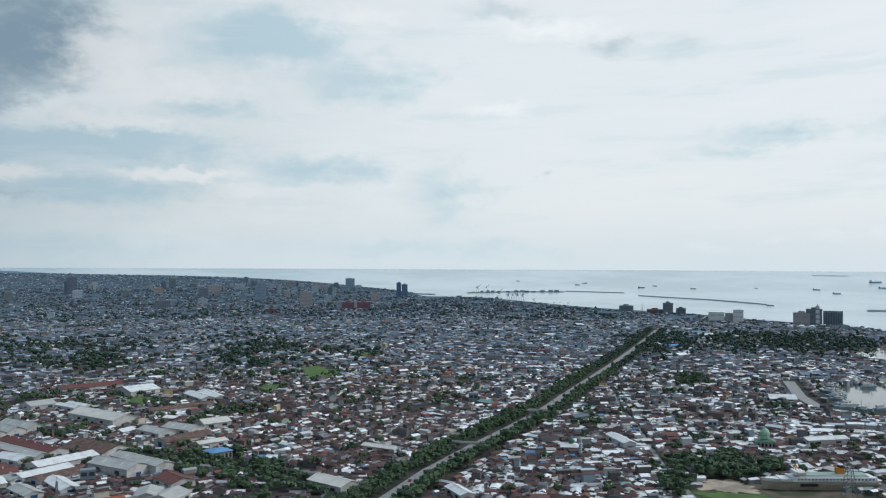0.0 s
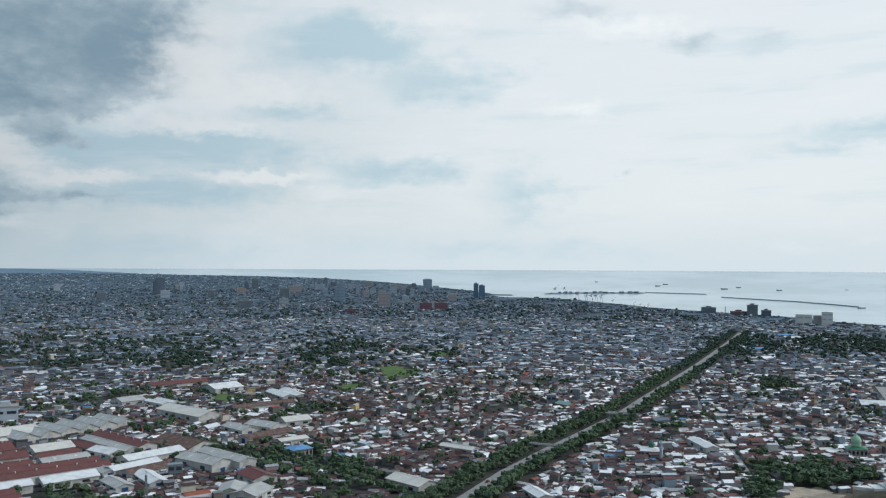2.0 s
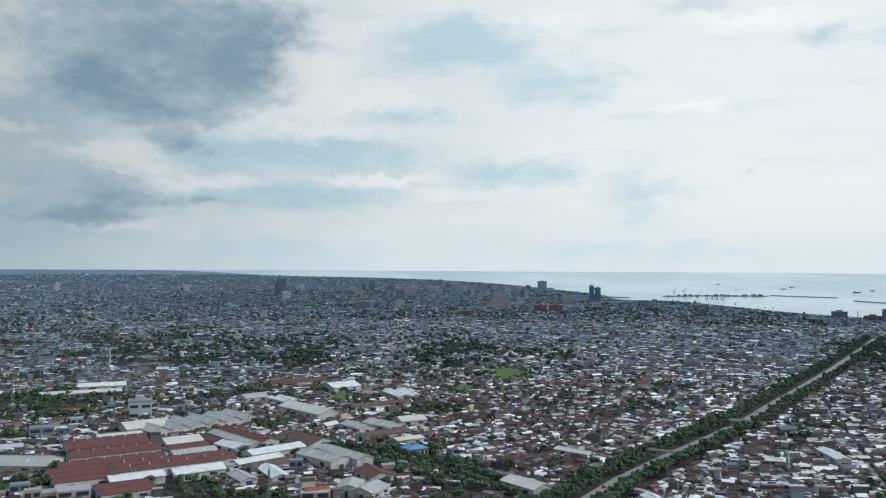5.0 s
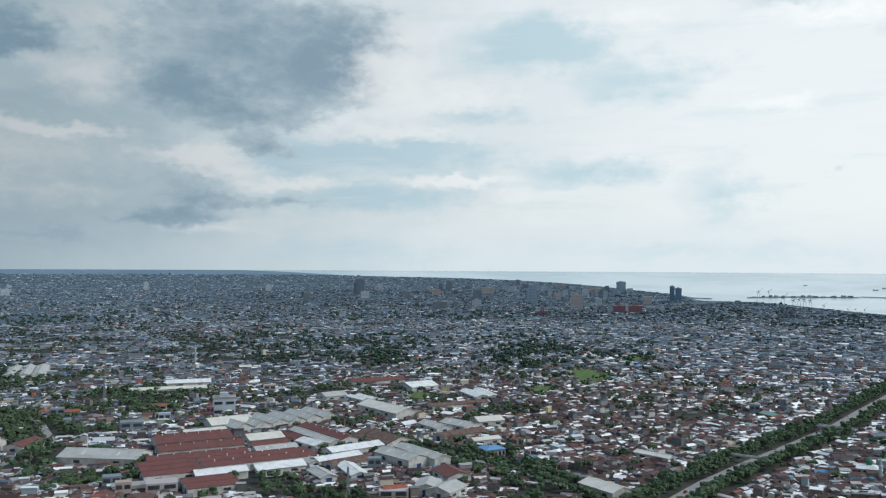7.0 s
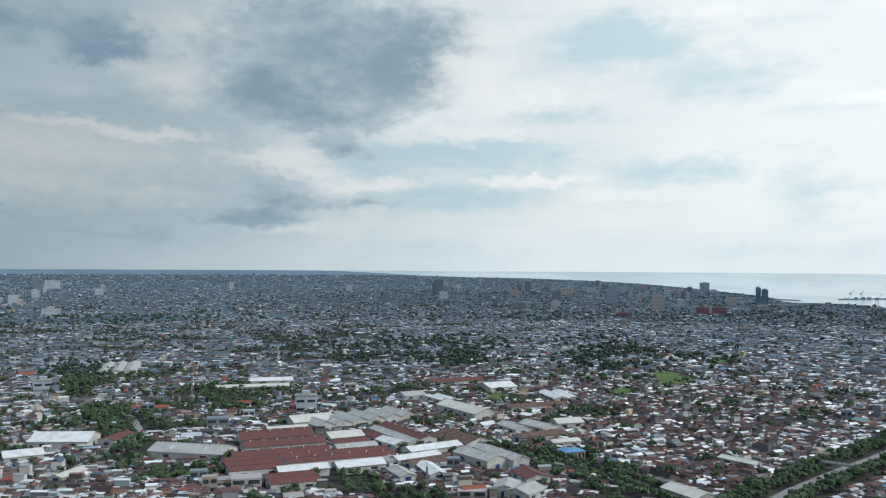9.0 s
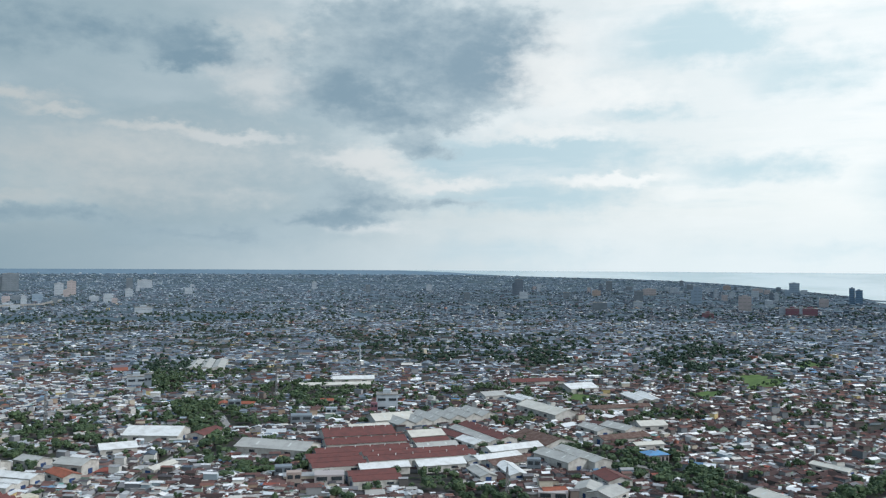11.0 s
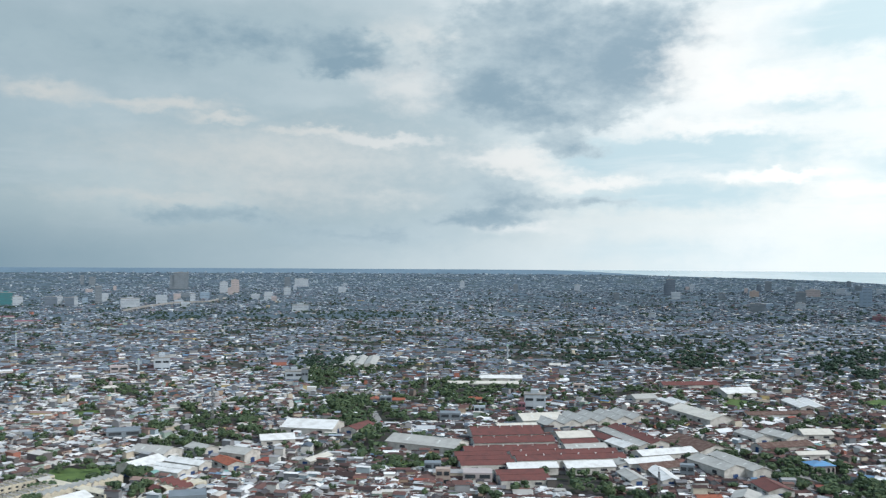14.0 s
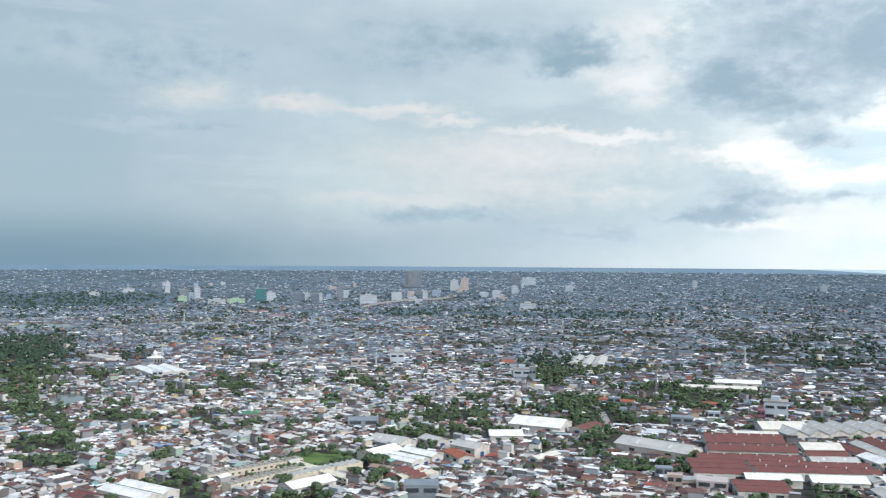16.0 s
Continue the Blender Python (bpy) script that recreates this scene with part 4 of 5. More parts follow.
DECK = plain("green_deck_paint", (.22, .32, .27), (.28, .33, .30), 0.2, 0.6)
FUNNEL = plain("orange_paint", (.55, .22, .04), (.45, .2, .06), 0.3, 0.5)
STEEL = plain("painted_steel", (.16, .18, .20), (.24, .22, .2), 0.2, 0.5)
ROCK = plain("breakwater_rock", (.13, .16, .18), (.18, .205, .225), 0.1, 0.9)

for name, rim in (("near basin", [(-23.3, 1196), (-24.6, 1005), (-27, 1012), (-34, 1010), (-34, 1290), (-27, 1240)]), ("far basin", [(-25.3, 1660), (-25.9, 1492), (-27, 1498), (-34, 1500), (-34, 1900), (-27, 1865)])):
    verts = [tuple(place(b, d)[0] + Vector((0, 0, .08))) for b, d in rim]
    tagged(new("water", mesh_of("basin", verts, [tuple(range(len(verts)))], [POND])), "still grey water of a harbour basin", "harbour basin", kind="structure")
tagged(ribbon("pavement", QUAY, 14, .12, RENDER_D), "bare concrete quay along the fishing harbour", "quay", kind="structure")


def hull(length, beam_, height, bow=.22):
    """A boat's hull: pointed bow, raked sides, flat deck."""
    st = [(-.5, .8), (-.42, .95), (0, 1.0), (.5 - bow, .9), (.5 - bow * .45, .5), (.5, .02)]
    v = []
    for t, k in st:
        sheer = height * (1 + .35 * max(0, t) ** 2 * 4)
        v += [(t * length * .96, -k * beam_ * .33, 0), (t * length, -k * beam_ / 2, sheer), (t * length, k * beam_ / 2, sheer), (t * length * .96, k * beam_ * .33, 0)]
    f = []
    for i in range(len(st) - 1):
        a, b = 4 * i, 4 * i + 4
        f += [(a, b, b + 1, a + 1), (a + 1, b + 1, b + 2, a + 2), (a + 2, b + 2, b + 3, a + 3), (a + 3, b + 3, b, a)]
    return v, f + [(0, 1, 2, 3)]


def fishing_boat():
    root = tagged(root_at("fishing_boat", 0, 0), "moored wooden fishing boat with a white cabin", "boat", "boats in the basin")
    part("hull", *hull(16, 4.2, 2.2), HULL_B, root)
    part("cabin", *boxes((-5.5, .5, -1.5, 1.5, 2.2, 4.6)), SHIP_W, root)
    part("roof", *boxes((-6, 1.2, -1.8, 1.8, 4.6, 4.8)), SHEET["grey"], root)
    part("mast", *beam((3, 0, 2.2), (3, 0, 8.5), .25), STEEL, root)
    return root


first = fishing_boat()
spots = []
for k in range(46):
    t = rng.random()
    if k < 24:      # along the quay
        b, d = -23.45 - 1.1 * t + rng.uniform(-.7, -.02), 1185 - 175 * t
    elif k < 38:
        b, d = rng.uniform(-27.5, -23.6), rng.uniform(1195, 1260)
    else:
        b, d = rng.uniform(-27.5, -25), rng.uniform(1008, 1022)
    spots.append((place(b, d)[0], rng.uniform(-.5, .5) + (2.6 if k < 24 else .3), rng.uniform(.7, 1.25)))
for i, (p, a, s) in enumerate(spots):
    m = Matrix.LocRotScale((p.x, p.y, .05), Euler((0, 0, a)), (s, s, s))
    if i == 0:
        first.matrix_basis = m
    else:
        copy_thing(first, Matrix.LocRotScale((p.x, p.y, .05), Euler((0, 0, a)), (s / first.scale.x,) * 3))

ferry = tagged(root_at("ferry", 255, 590, 0, math.pi + .015), "white and tan passenger ferry laid up on a slipway", "ferry")
part("hull", *hull(80, 14, 4.4, .3), TAN, ferry)
rim = part("bulwark", *hull(79.6, 14.3, 2.6, .3), SHIP_W, ferry, "white upper hull")
rim.location.z = 4.3
upper = part("superstructure", *boxes((-36, 21, -6.6, 6.6, 6.2, 8.8), (21, 28, -5.6, 5.6, 6.2, 7.8), (-31, 16, -5.2, 5.2, 8.8, 10.0)), SHIP_W, ferry)
for i in range(22):
    u = -34 + i * 2.4
    for s in (-1, 1):
        part("window", *boxes((u, u + 1.3, s * 6.6 - .06, s * 6.6 + .06, 7.2, 8.1)), GLASS, upper)
part("deck", *boxes((-30, 15, -4.9, 4.9, 10.0, 10.25)), DECK, ferry, "pale green open deck")
part("bridge", *boxes((11, 18, -5.0, 5.0, 10.25, 12.4), (12, 17, -6.4, 6.4, 11.2, 12.2)), SHIP_W, ferry)
part("funnel", *boxes((-16, -11, -1.8, 1.8, 10.3, 14.5)), FUNNEL, ferry, "orange funnel")
part("funnel_cap", *boxes((-16.2, -13, -2, 2, 14.5, 15.6)), DARK, ferry)
part("radar_mast", *bars([((17, -2, 13), (17, 0, 17), .5), ((17, 2, 13), (17, 0, 17), .5), ((14, 0, 13), (17, 0, 17), .5), ((17, -3, 15), (17, 3, 15), .4)]), FUNNEL, ferry, "orange lattice mast")
part("stripe", *boxes((4, 16, 6.95, 7.05, 3.2, 5.0), (4, 16, -7.05, -6.95, 3.2, 5.0)), DARK, ferry, "dark painted band")


def ship(b, d, length, tone):
    p, s = place(b, d)
    root = tagged(root_at("cargo_ship", p.x, p.y, p.z + .5, radians(b) + rng.uniform(-.3, .3), s), "small cargo ship at anchor on the open sea", "ship", "ships at anchor")
    part("hull", *hull(length, length * .18, length * .09), tone, root)
    part("bridge", *boxes((-length * .44, -length * .28, -length * .07, length * .07, length * .09, length * .23)), SHIP_W, root)
    part("derrick", *bars([((0, 0, length * .09), (0, 0, length * .24), length * .02), ((0, 0, length * .12), (length * .2, 0, length * .2), length * .015)]), STEEL, root)


ship(-8.79, 6708, 38, HULL)
ship(-9.27, 7364, 40, HULL)
ship(-12.85, 6025, 46, HULL)
ship(-13.69, 6565, 34, HULL)
ship(-16.06, 5877, 36, HULL)
ship(-19.8, 6232, 22, HULL)
ship(-23.24, 6000, 46, HULL)
ship(-24.36, 5204, 44, HULL)
ship(-26.43, 9074, 110, HULL_P)
ship(-26.84, 6749, 61, HULL_P)
ship(-20.61, 3513, 28, HULL)
ship(-4.94, 8185, 34, HULL)


def crane(b, d, h):
    """A dockside gantry crane: portal, mast and raised jib."""
    p, s = place(b, d)
    root = tagged(root_at("harbour_crane", p.x, p.y, p.z, radians(b), s), "dark steel harbour crane with a raised jib", "crane", "harbour cranes")
    w = h * .11
    part("portal", *bars([((i * w, j * w, 0), (i * w * .8, j * w * .8, h * .5), h * .022) for i in (-1, 1) for j in (-1, 1)] + [((-w * .8, j * w * .8, h * .5), (w * .8, j * w * .8, h * .5), h * .03) for j in (-1, 1)]), STEEL, root)
    part("mast", *beam((0, 0, h * .5), (0, 0, h * .8), h * .04), STEEL, root)
    part("jib", *beam((0, 0, h * .58), (h * .38, 0, h), h * .025), STEEL, root)
    part("counter_jib", *beam((0, 0, h * .62), (-h * .2, 0, h * .6), h * .05), STEEL, root)


for b, d, h in ((-2.28, 4656, 50), (-2.87, 4861, 44), (-3.69, 3828, 50), (-4.3, 3600, 45), (-4.6, 3620, 49), (-4.91, 3605, 49), (-5.24, 3609, 44), (-5.98, 3407, 30), (-7.3, 3282, 20), (-7.7, 3290, 18), (-8.2, 3270, 18)):
    crane(b, d, h)


for k in range(13):
    tower(-2.0 - k * .45 + .12 * math.sin(k * 5), 4720 + k * 18, 14 + 12 * abs(math.sin(k * 3)), 6 + 7 * abs(math.sin(k * 7)), ("grey", "blue", "sky", "white")[k % 4], top=False, rows=1)


def mole(line, width, label, height=2.0):
    """A low rubble bank in the sea along bearings and ranges."""
    verts, n = [], len(line)
    for b, d in line:
        p, s = place(b, d)
        away_ = Vector((p.x, p.y, 0)).normalized()
        for k, z in ((-1, -.5), (-.5, height), (.5, height), (1, -.5)):
            verts.append(tuple(p + away_ * k * width * s + Vector((0, 0, z * s + .6))))
    faces = [(4 * i + j, 4 * i + j + 1, 4 * i + j + 5, 4 * i + j + 4) for i in range(n - 1) for j in range(3)]
    tagged(new("breakwater", mesh_of("breakwater", verts, faces, [ROCK])), label, "breakwater")


mole([(-7.99, 5078), (-11.78, 4870)], 14, "long dark rubble breakwater across the bay", 3)
mole([(-12.67, 4439), (-14.6, 4230), (-16.84, 4037), (-18.6, 3830), (-20.45, 3611)], 12, "long dark rubble breakwater across the bay", 3)
mole([(-1.6, 4652), (-3, 4800), (-4.32, 4888), (-7.92, 4968)], 26, "low harbour mole with sheds and trees", 3)
mole([(1.85, 4500), (1.3, 4440), (.5, 4420)], 25, "low sandy spit running into the sea", 3)
mole([(-26.0, 3302), (-28.5, 3310)], 40, "small wooded islet off the harbour", 3)
mole([(-23.0, 15500), (-24.2, 15520), (-25.0, 15500)], 40, "faint flat reef island near the horizon", 3)

# ---- lattice masts, minarets, mosques ----


def lattice(b, d, h, w=2.6, label="tall slim lattice radio mast between houses", name="radio_mast"):
    p, s = place(b, d)
    root = tagged(root_at(name, p.x, p.y, p.z, radians(b) + .4, s), label, "mast", "lattice masts")
    top = w * .3
    legs = [(i, j) for i in (-1, 1) for j in (-1, 1)]
    for i, j in legs:
        part("leg", *beam((i * w / 2, j * w / 2, 0), (i * top / 2, j * top / 2, h), .28), STEEL, root)
    n = max(6, int(h / 4))
    rows = []
    for k in range(n):
        z0, z1 = k * h / n, (k + 1) * h / n
        a0, a1 = (w + (top - w) * z0 / h) / 2, (w + (top - w) * z1 / h) / 2
        for (i, j), (m, q) in (((-1, -1), (1, -1)), ((1, -1), (1, 1)), ((1, 1), (-1, 1)), ((-1, 1), (-1, -1))):
            rows.append(((i * a0, j * a0, z0), (m * a1, q * a1, z1), .14))
            rows.append(((i * a1, j * a1, z1), (m * a1, q * a1, z1), .12))
    part("bracing", *bars(rows), STEEL, root)
    part("antenna", *beam((0, 0, h), (0, 0, h + 3), .15), STEEL, root)


lattice(38.86, 962, 36)
lattice(62.53, 1033, 27)
lattice(52.55, 855, 33)
lattice(29.63, 2456, 56, 4)
lattice(21.94, 1863, 33)
lattice(23.8, 560, 22, 2.2)
lattice(-25.0, 600, 26, 9, "dark steel lattice pylon standing before the ferry", "pylon")


def minaret(b, d, h, tone="white"):
    p, s = place(b, d)
    root = tagged(root_at("minaret", p.x, p.y, p.z, 0, s), "slim white minaret with a pointed cap", "minaret", "minarets")
    part("shaft", *lathe([(1.5, 0), (1.2, h * .6), (1.9, h * .62), (1.9, h * .65), (1.0, h * .66), (.9, h * .84)], 10), CONCRETE[tone], root)
    part("cap", *lathe([(1.2, h * .84), (.9, h * .9), (.05, h)], 10), CONCRETE["green"], root)


for b, d, h in ((70.48, 1358, 26), (63.88, 1712, 27), (51.84, 1841, 24), (69.19, 2261, 20), (-9.0, 690, 17), (9.4, 1850, 24), (33.5, 1400, 24), (57.0, 1250, 22), (-12.9, 2887, 26)):
    minaret(b, d, h)


def mosque(b, d, w, roof, dome, label, turn=0.0, swell=.13):
    """A prayer hall: walls with arched openings, hipped roof and a dome on a drum."""
    p, s = place(b, d)
    EXTRA.append((p.x, p.y, w * .55, w * .55, radians(b + turn)))
    root = tagged(root_at("mosque", p.x, p.y, p.z, radians(b + turn)), label, "mosque")
    h, e = w * .38, w / 2 + .8
    part("wall", *boxes((-w / 2, w / 2, -w * .4, w * .4, 0, h)), CONCRETE["beige"], root)
    part("roof", [(-e, -e * .85, h), (e, -e * .85, h), (e, e * .85, h), (-e, e * .85, h), (-e * .35, -e * .25, h + w * .12), (e * .35, -e * .25, h + w * .12), (e * .35, e * .25, h + w * .12), (-e * .35, e * .25, h + w * .12)],
         [(0, 1, 5, 4), (1, 2, 6, 5), (2, 3, 7, 6), (3, 0, 4, 7), (4, 5, 6, 7), (3, 2, 1, 0)], roof, root)
    r = w * swell
    z = h + w * .12
    part("dome", *lathe([(r, z), (r, z + r * .6), (r * 1.12, z + r), (r * 1.02, z + r * 1.5), (r * .7, z + r * 2), (r * .25, z + r * 2.35), (.06, z + r * 2.8)], 14), dome, root)
    for k in range(5):
        u = -w / 2 + (k + .5) * w / 5
        arch = [(u - w * .06, 1.0), (u + w * .06, 1.0), (u + w * .06, h * .6), (u + w * .035, h * .76), (u, h * .82), (u - w * .035, h * .76), (u - w * .06, h * .6)]
        for y in (-w * .4 - .08, w * .4 + .08):
            part("window", [(q, y, z_) for q, z_ in arch], [tuple(range(7))], DARK, root)


mosque(14.4, 694, 17, SHEET["blue"], CONCRETE["orange"], "beige mosque with a blue hipped roof among trees", 30, .07)
mosque(-20.3, 771, 15, SHEET["green"], CONCRETE["green"], "small mosque with a large pale green dome", 10, .24)
mosque(-8.4, 705, 16, SHEET["white"], SHEET["green"], "white-roofed mosque with a small green dome")
mosque(65.0, 850, 15, SHEET["green"], SHEET["white"], "mosque with a bright green roof amid houses")
mosque(70.9, 1345, 20, SHEET["white"], CONCRETE["bright"], "white mosque with a white dome among houses", 5, .16)
mosque(58.6, 1080, 16, SHEET["cream"], CONCRETE["beige"], "pale mosque with a cream dome amid houses")

# ---- the flyover beyond the houses ----
fly = [(57.97, 2743), (56.38, 3034), (54.83, 3254), (52.89, 3314), (51.74, 3696)]
root = tagged(root_at("flyover", 0, 0), "pale concrete flyover curving over the distant town", "flyover")
for (b0, d0), (b1, d1) in zip(fly, fly[1:]):
    p0, s0 = place(b0, d0)
    p1, s1 = place(b1, d1)
    up = Vector((0, 0, 9))
    part("deck", *beam(p0 + up, p1 + up, 5), RENDER_D, root)
    for k in range(3):
        q = p0.lerp(p1, (k + .5) / 3)
        part("pillar", *beam(q - Vector((0, 0, 3)), q + Vector((0, 0, 7)), 3), RENDER_D, root)

# ---- the town: plots in districts, each with its own run of lanes ----


def kept_free(x, y, margin=0.0):
    out = line_gap(x, y, ROAD) < 26 + margin
    out |= line_gap(x, y, LANE) < 14 + margin
    out |= line_gap(x, y, STREET) < 4.6 + margin
    out |= line_gap(x, y, AVENUE) < 7 + margin
    out |= line_gap(x, y, QUAY) < 15 + margin
    for row in ZONES:
        inside = in_zone(x, y, row)
        if row[0] == "woods":
            if 1300 <= row[2] < 2400 and -10 < row[1] < 76:
                inside &= greenness(x, y) > (-.26 if thick(row[1], row[2]) else -.04)
            inside &= np.sin(x * 12.9898 + y * 78.233) * 43758.5 % 1.0 > ((0.15 if not -10 < row[1] < 76 else 0.34) if thick(row[1], row[2]) else 0.6 if row[2] < 700 else 0.4 if row[2] < 1300 else 0.5)
        out |= inside
    for ex, ey, hl, hw, turn in EXTRA:
        c, s = math.cos(turn), math.sin(turn)
        u, v = (x - ex) * c + (y - ey) * s, -(x - ex) * s + (y - ey) * c
        out |= (abs(u) < hl + 2 + margin) & (abs(v) < hw + 2 + margin)
    b = np.degrees(np.arctan2(-x, y))
    out |= np.hypot(x, y) > coast(b) - 25
    return out


def town_plots(lo, hi, b0, b1, step, seed):
    """Plots (x, y, turn) between two ranges, in districts of about 240 m with lanes between rows."""
    g = np.random.default_rng(seed)
    xs, ys, ts = [], [], []
    n = int((2 * hi / 240) ** 2)
    cx, cy = g.uniform(-hi, hi, n), g.uniform(-200, hi, n)
    turn = 0.35 + g.normal(0, 0.35, n) + np.where(g.random(n) < .3, 0.7, 0)
    ux, uy = np.meshgrid(np.arange(-48, 49), np.arange(-36, 37))
    for i in range(n):
        a, b = ux * step * 0.74 + g.normal(0, .9, ux.shape), uy * step * 1.12 + (uy // 2) * 2.4 + g.normal(0, .7, ux.shape)
        c, s = math.cos(turn[i]), math.sin(turn[i])
        x, y = (cx[i] + a * c - b * s).ravel(), (cy[i] + a * s + b * c).ravel()
        d, be = np.hypot(x, y), np.degrees(np.arctan2(-x, y))
        ok = (d > lo) & (d < hi) & (be > b0) & (be < b1)
        x, y = x[ok], y[ok]
        if not len(x):
            continue
        mine = np.hypot(x - cx[i], y - cy[i])
        near = np.ones(len(x), bool)
        for j in np.argsort(np.hypot(cx - cx[i], cy - cy[i]))[1:14]:
            near &= mine < np.hypot(x - cx[j], y - cy[j])
        x, y = x[near], y[near]
        xs.append(x), ys.append(y), ts.append(np.full(len(x), turn[i]))
    x, y, t = np.concatenate(xs), np.concatenate(ys), np.concatenate(ts)
    ok = ~kept_free(x, y) & (g.random(len(x)) > 0.05)
    return x[ok], y[ok], t[ok] + np.where(g.random(ok.sum()) < .35, math.pi / 2, 0)


def block_arrays(x, y, z, turn, w, l, h, rise, over, flat):
    """Walls (five quads with gables as quads) and roofs (two slopes, with a thin edge) for many houses at once."""
    n = len(x)
    c, s = np.cos(turn), np.sin(turn)

    def pts(u, v, k):
        return np.stack([x + u * c - v * s, y + u * s + v * c, z + k], 1)
    hw, hl = w / 2, l / 2
    z0 = np.zeros(n)
    wall = [pts(-hl, -hw, z0), pts(hl, -hw, z0), pts(hl, hw, z0), pts(-hl, hw, z0),
            pts(-hl, -hw, h), pts(hl, -hw, h), pts(hl, hw, h), pts(-hl, hw, h), pts(-hl, z0, h + rise * .98), pts(hl, z0, h + rise * .98)]
    wq = np.array([(0, 1, 5, 4), (2, 3, 7, 6), (1, 2, 6, 5), (3, 0, 4, 7)])
    drop = rise * over / hw
    ow, ol = hw + over, hl + over
    roof = [pts(-ol, -ow, h - drop + .05), pts(ol, -ow, h - drop + .05), pts(ol, z0, h + rise + .05), pts(-ol, z0, h + rise + .05), pts(ol, ow, h - drop * flat + .05 + rise * 2 * (1 - flat)), pts(-ol, ow, h - drop * flat + .05 + rise * 2 * (1 - flat)),
            pts(-ol, -ow, h - drop - .2), pts(ol, -ow, h - drop - .2), pts(ol, ow, h - drop * flat - .2), pts(-ol, ow, h - drop * flat - .2)]
    rq = np.array([(0, 1, 2, 3), (3, 2, 4, 5), (0, 6, 7, 1), (4, 8, 9, 5)])[:2]

    def join(points, q):
        k = len(points)
        return np.stack(points, 1).reshape(-1, 3), (q[None] + (np.arange(n) * k)[:, None, None]).reshape(-1, q.shape[1])
    return join(wall, wq), join(roof, rq)


def crowd_of_houses(name, x, y, z, turn, scale, label, mats, seed, wall=WALL, low=1.7, tall=0.09, pitch=(.07, .22)):
    g = np.random.default_rng(seed)
    n = len(x)
    big = np.where(g.random(n) < .05, g.uniform(1.4, 2.2, n), 1.0)
    fit = np.where(np.hypot(x, y) < 1250, .84, 1.08)
    w, l = g.uniform(4.4, 7.6, n) * scale * big * fit, g.uniform(6.4, 12.4, n) * scale * big * fit
    two = g.random(n)
    h = (g.uniform(low, low + 1.2, n) + np.where(two < tall, 2.6, 0) + np.where(two < tall * .15, 2.8, 0)) * scale
    rise = w * g.uniform(*pitch, n)
    box, roof = block_arrays(x, y, z, turn, w, l, h, rise, .38 * scale, np.ones(n))
    root = tagged(new(name), label, "houses", kind="stuff")
    walls = new("walls", big_mesh("walls", box[0], box[1], [wall]))
    tri = np.array([(5, 6, 9), (7, 4, 8)])
    gables = new("gables", big_mesh("gables", box[0], (tri[None] + (np.arange(n) * 10)[:, None, None]).reshape(-1, 3), [wall]))
    roofs = new("roofs", big_mesh("roofs", roof[0], roof[1], [mats]))
    for o in (walls, gables, roofs):
        o.parent = root
        tagged(o, kind="stuff")
    return root


inner, outer = town_plots(495, 1250, -31, 82, 5.9, 3), town_plots(1250, 2420, -31, 82, 8.9, 4)
px, py, pt = (np.concatenate(v) for v in zip(inner, outer))
open_plot = greenness(px, py) > np.where((np.hypot(px, py) < 720) & (np.abs(np.degrees(np.arctan2(-px, py)) - 10) < 8), 0.5, np.where((np.hypot(px, py) > 820) & (np.abs(np.degrees(np.arctan2(-px, py)) - 39) < 13), 0.2, np.where(np.degrees(np.arctan2(-px, py)) < -2, 0.8, np.where(np.degrees(np.arctan2(-px, py)) < 22, 0.56, 0.42))))
gx, gy = px[open_plot], py[open_plot]      # plots given over to trees
px, py, pt = px[~open_plot], py[~open_plot], pt[~open_plot]
pb, pd = np.degrees(np.arctan2(-px, py)), np.hypot(px, py)
CLOSE = pd < np.sort(pd)[430]      # the nearest houses are built one by one below
rusty = (np.abs(pb - 12) < 13) & (pd < 1150) & (rng.random(len(px)) < .62)
light_ = ~rusty & (pb > 46 + rng.normal(0, 5, len(px)))
# farther plots take the roofs with haze in their colour more often
hazed = ~rusty & (rng.random(len(px)) < np.clip((pd - 800) / 1050 + .15 * ((pb > 24) & (pb < 50)), 0, .92))
light_ &= ~hazed & (pd < 1150 + rng.normal(0, 120, len(px)))
for pick, mat_, words, sd in ((~rusty & ~light_ & ~CLOSE & ~hazed, ROOF, "dense low houses with white, grey and rusty metal roofs", 5), (rusty & ~CLOSE, ROOF_B, "dense low houses with rust-brown metal roofs", 6),
                              (light_ & ~CLOSE, ROOF_P, "dense low houses with pale metal roofs", 7), (hazed & ~CLOSE, ROOF_F, "dense low houses, roofs greyed with painted haze", 8)):
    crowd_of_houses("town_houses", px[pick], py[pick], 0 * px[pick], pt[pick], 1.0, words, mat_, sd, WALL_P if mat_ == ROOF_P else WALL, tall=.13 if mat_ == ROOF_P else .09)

# kitchens, sheds and porches squeezed in between the houses
gs = np.random.default_rng(91)
pick = gs.choice(np.nonzero(pd < 1250)[0], 11000, p=(lambda w: w / w.sum())(1 / pd[pd < 1250] ** 1.5))
sx_, sy_ = px[pick] + gs.normal(0, 3.4, len(pick)), py[pick] + gs.normal(0, 3.4, len(pick))
free = ~kept_free(sx_, sy_, -1.0)
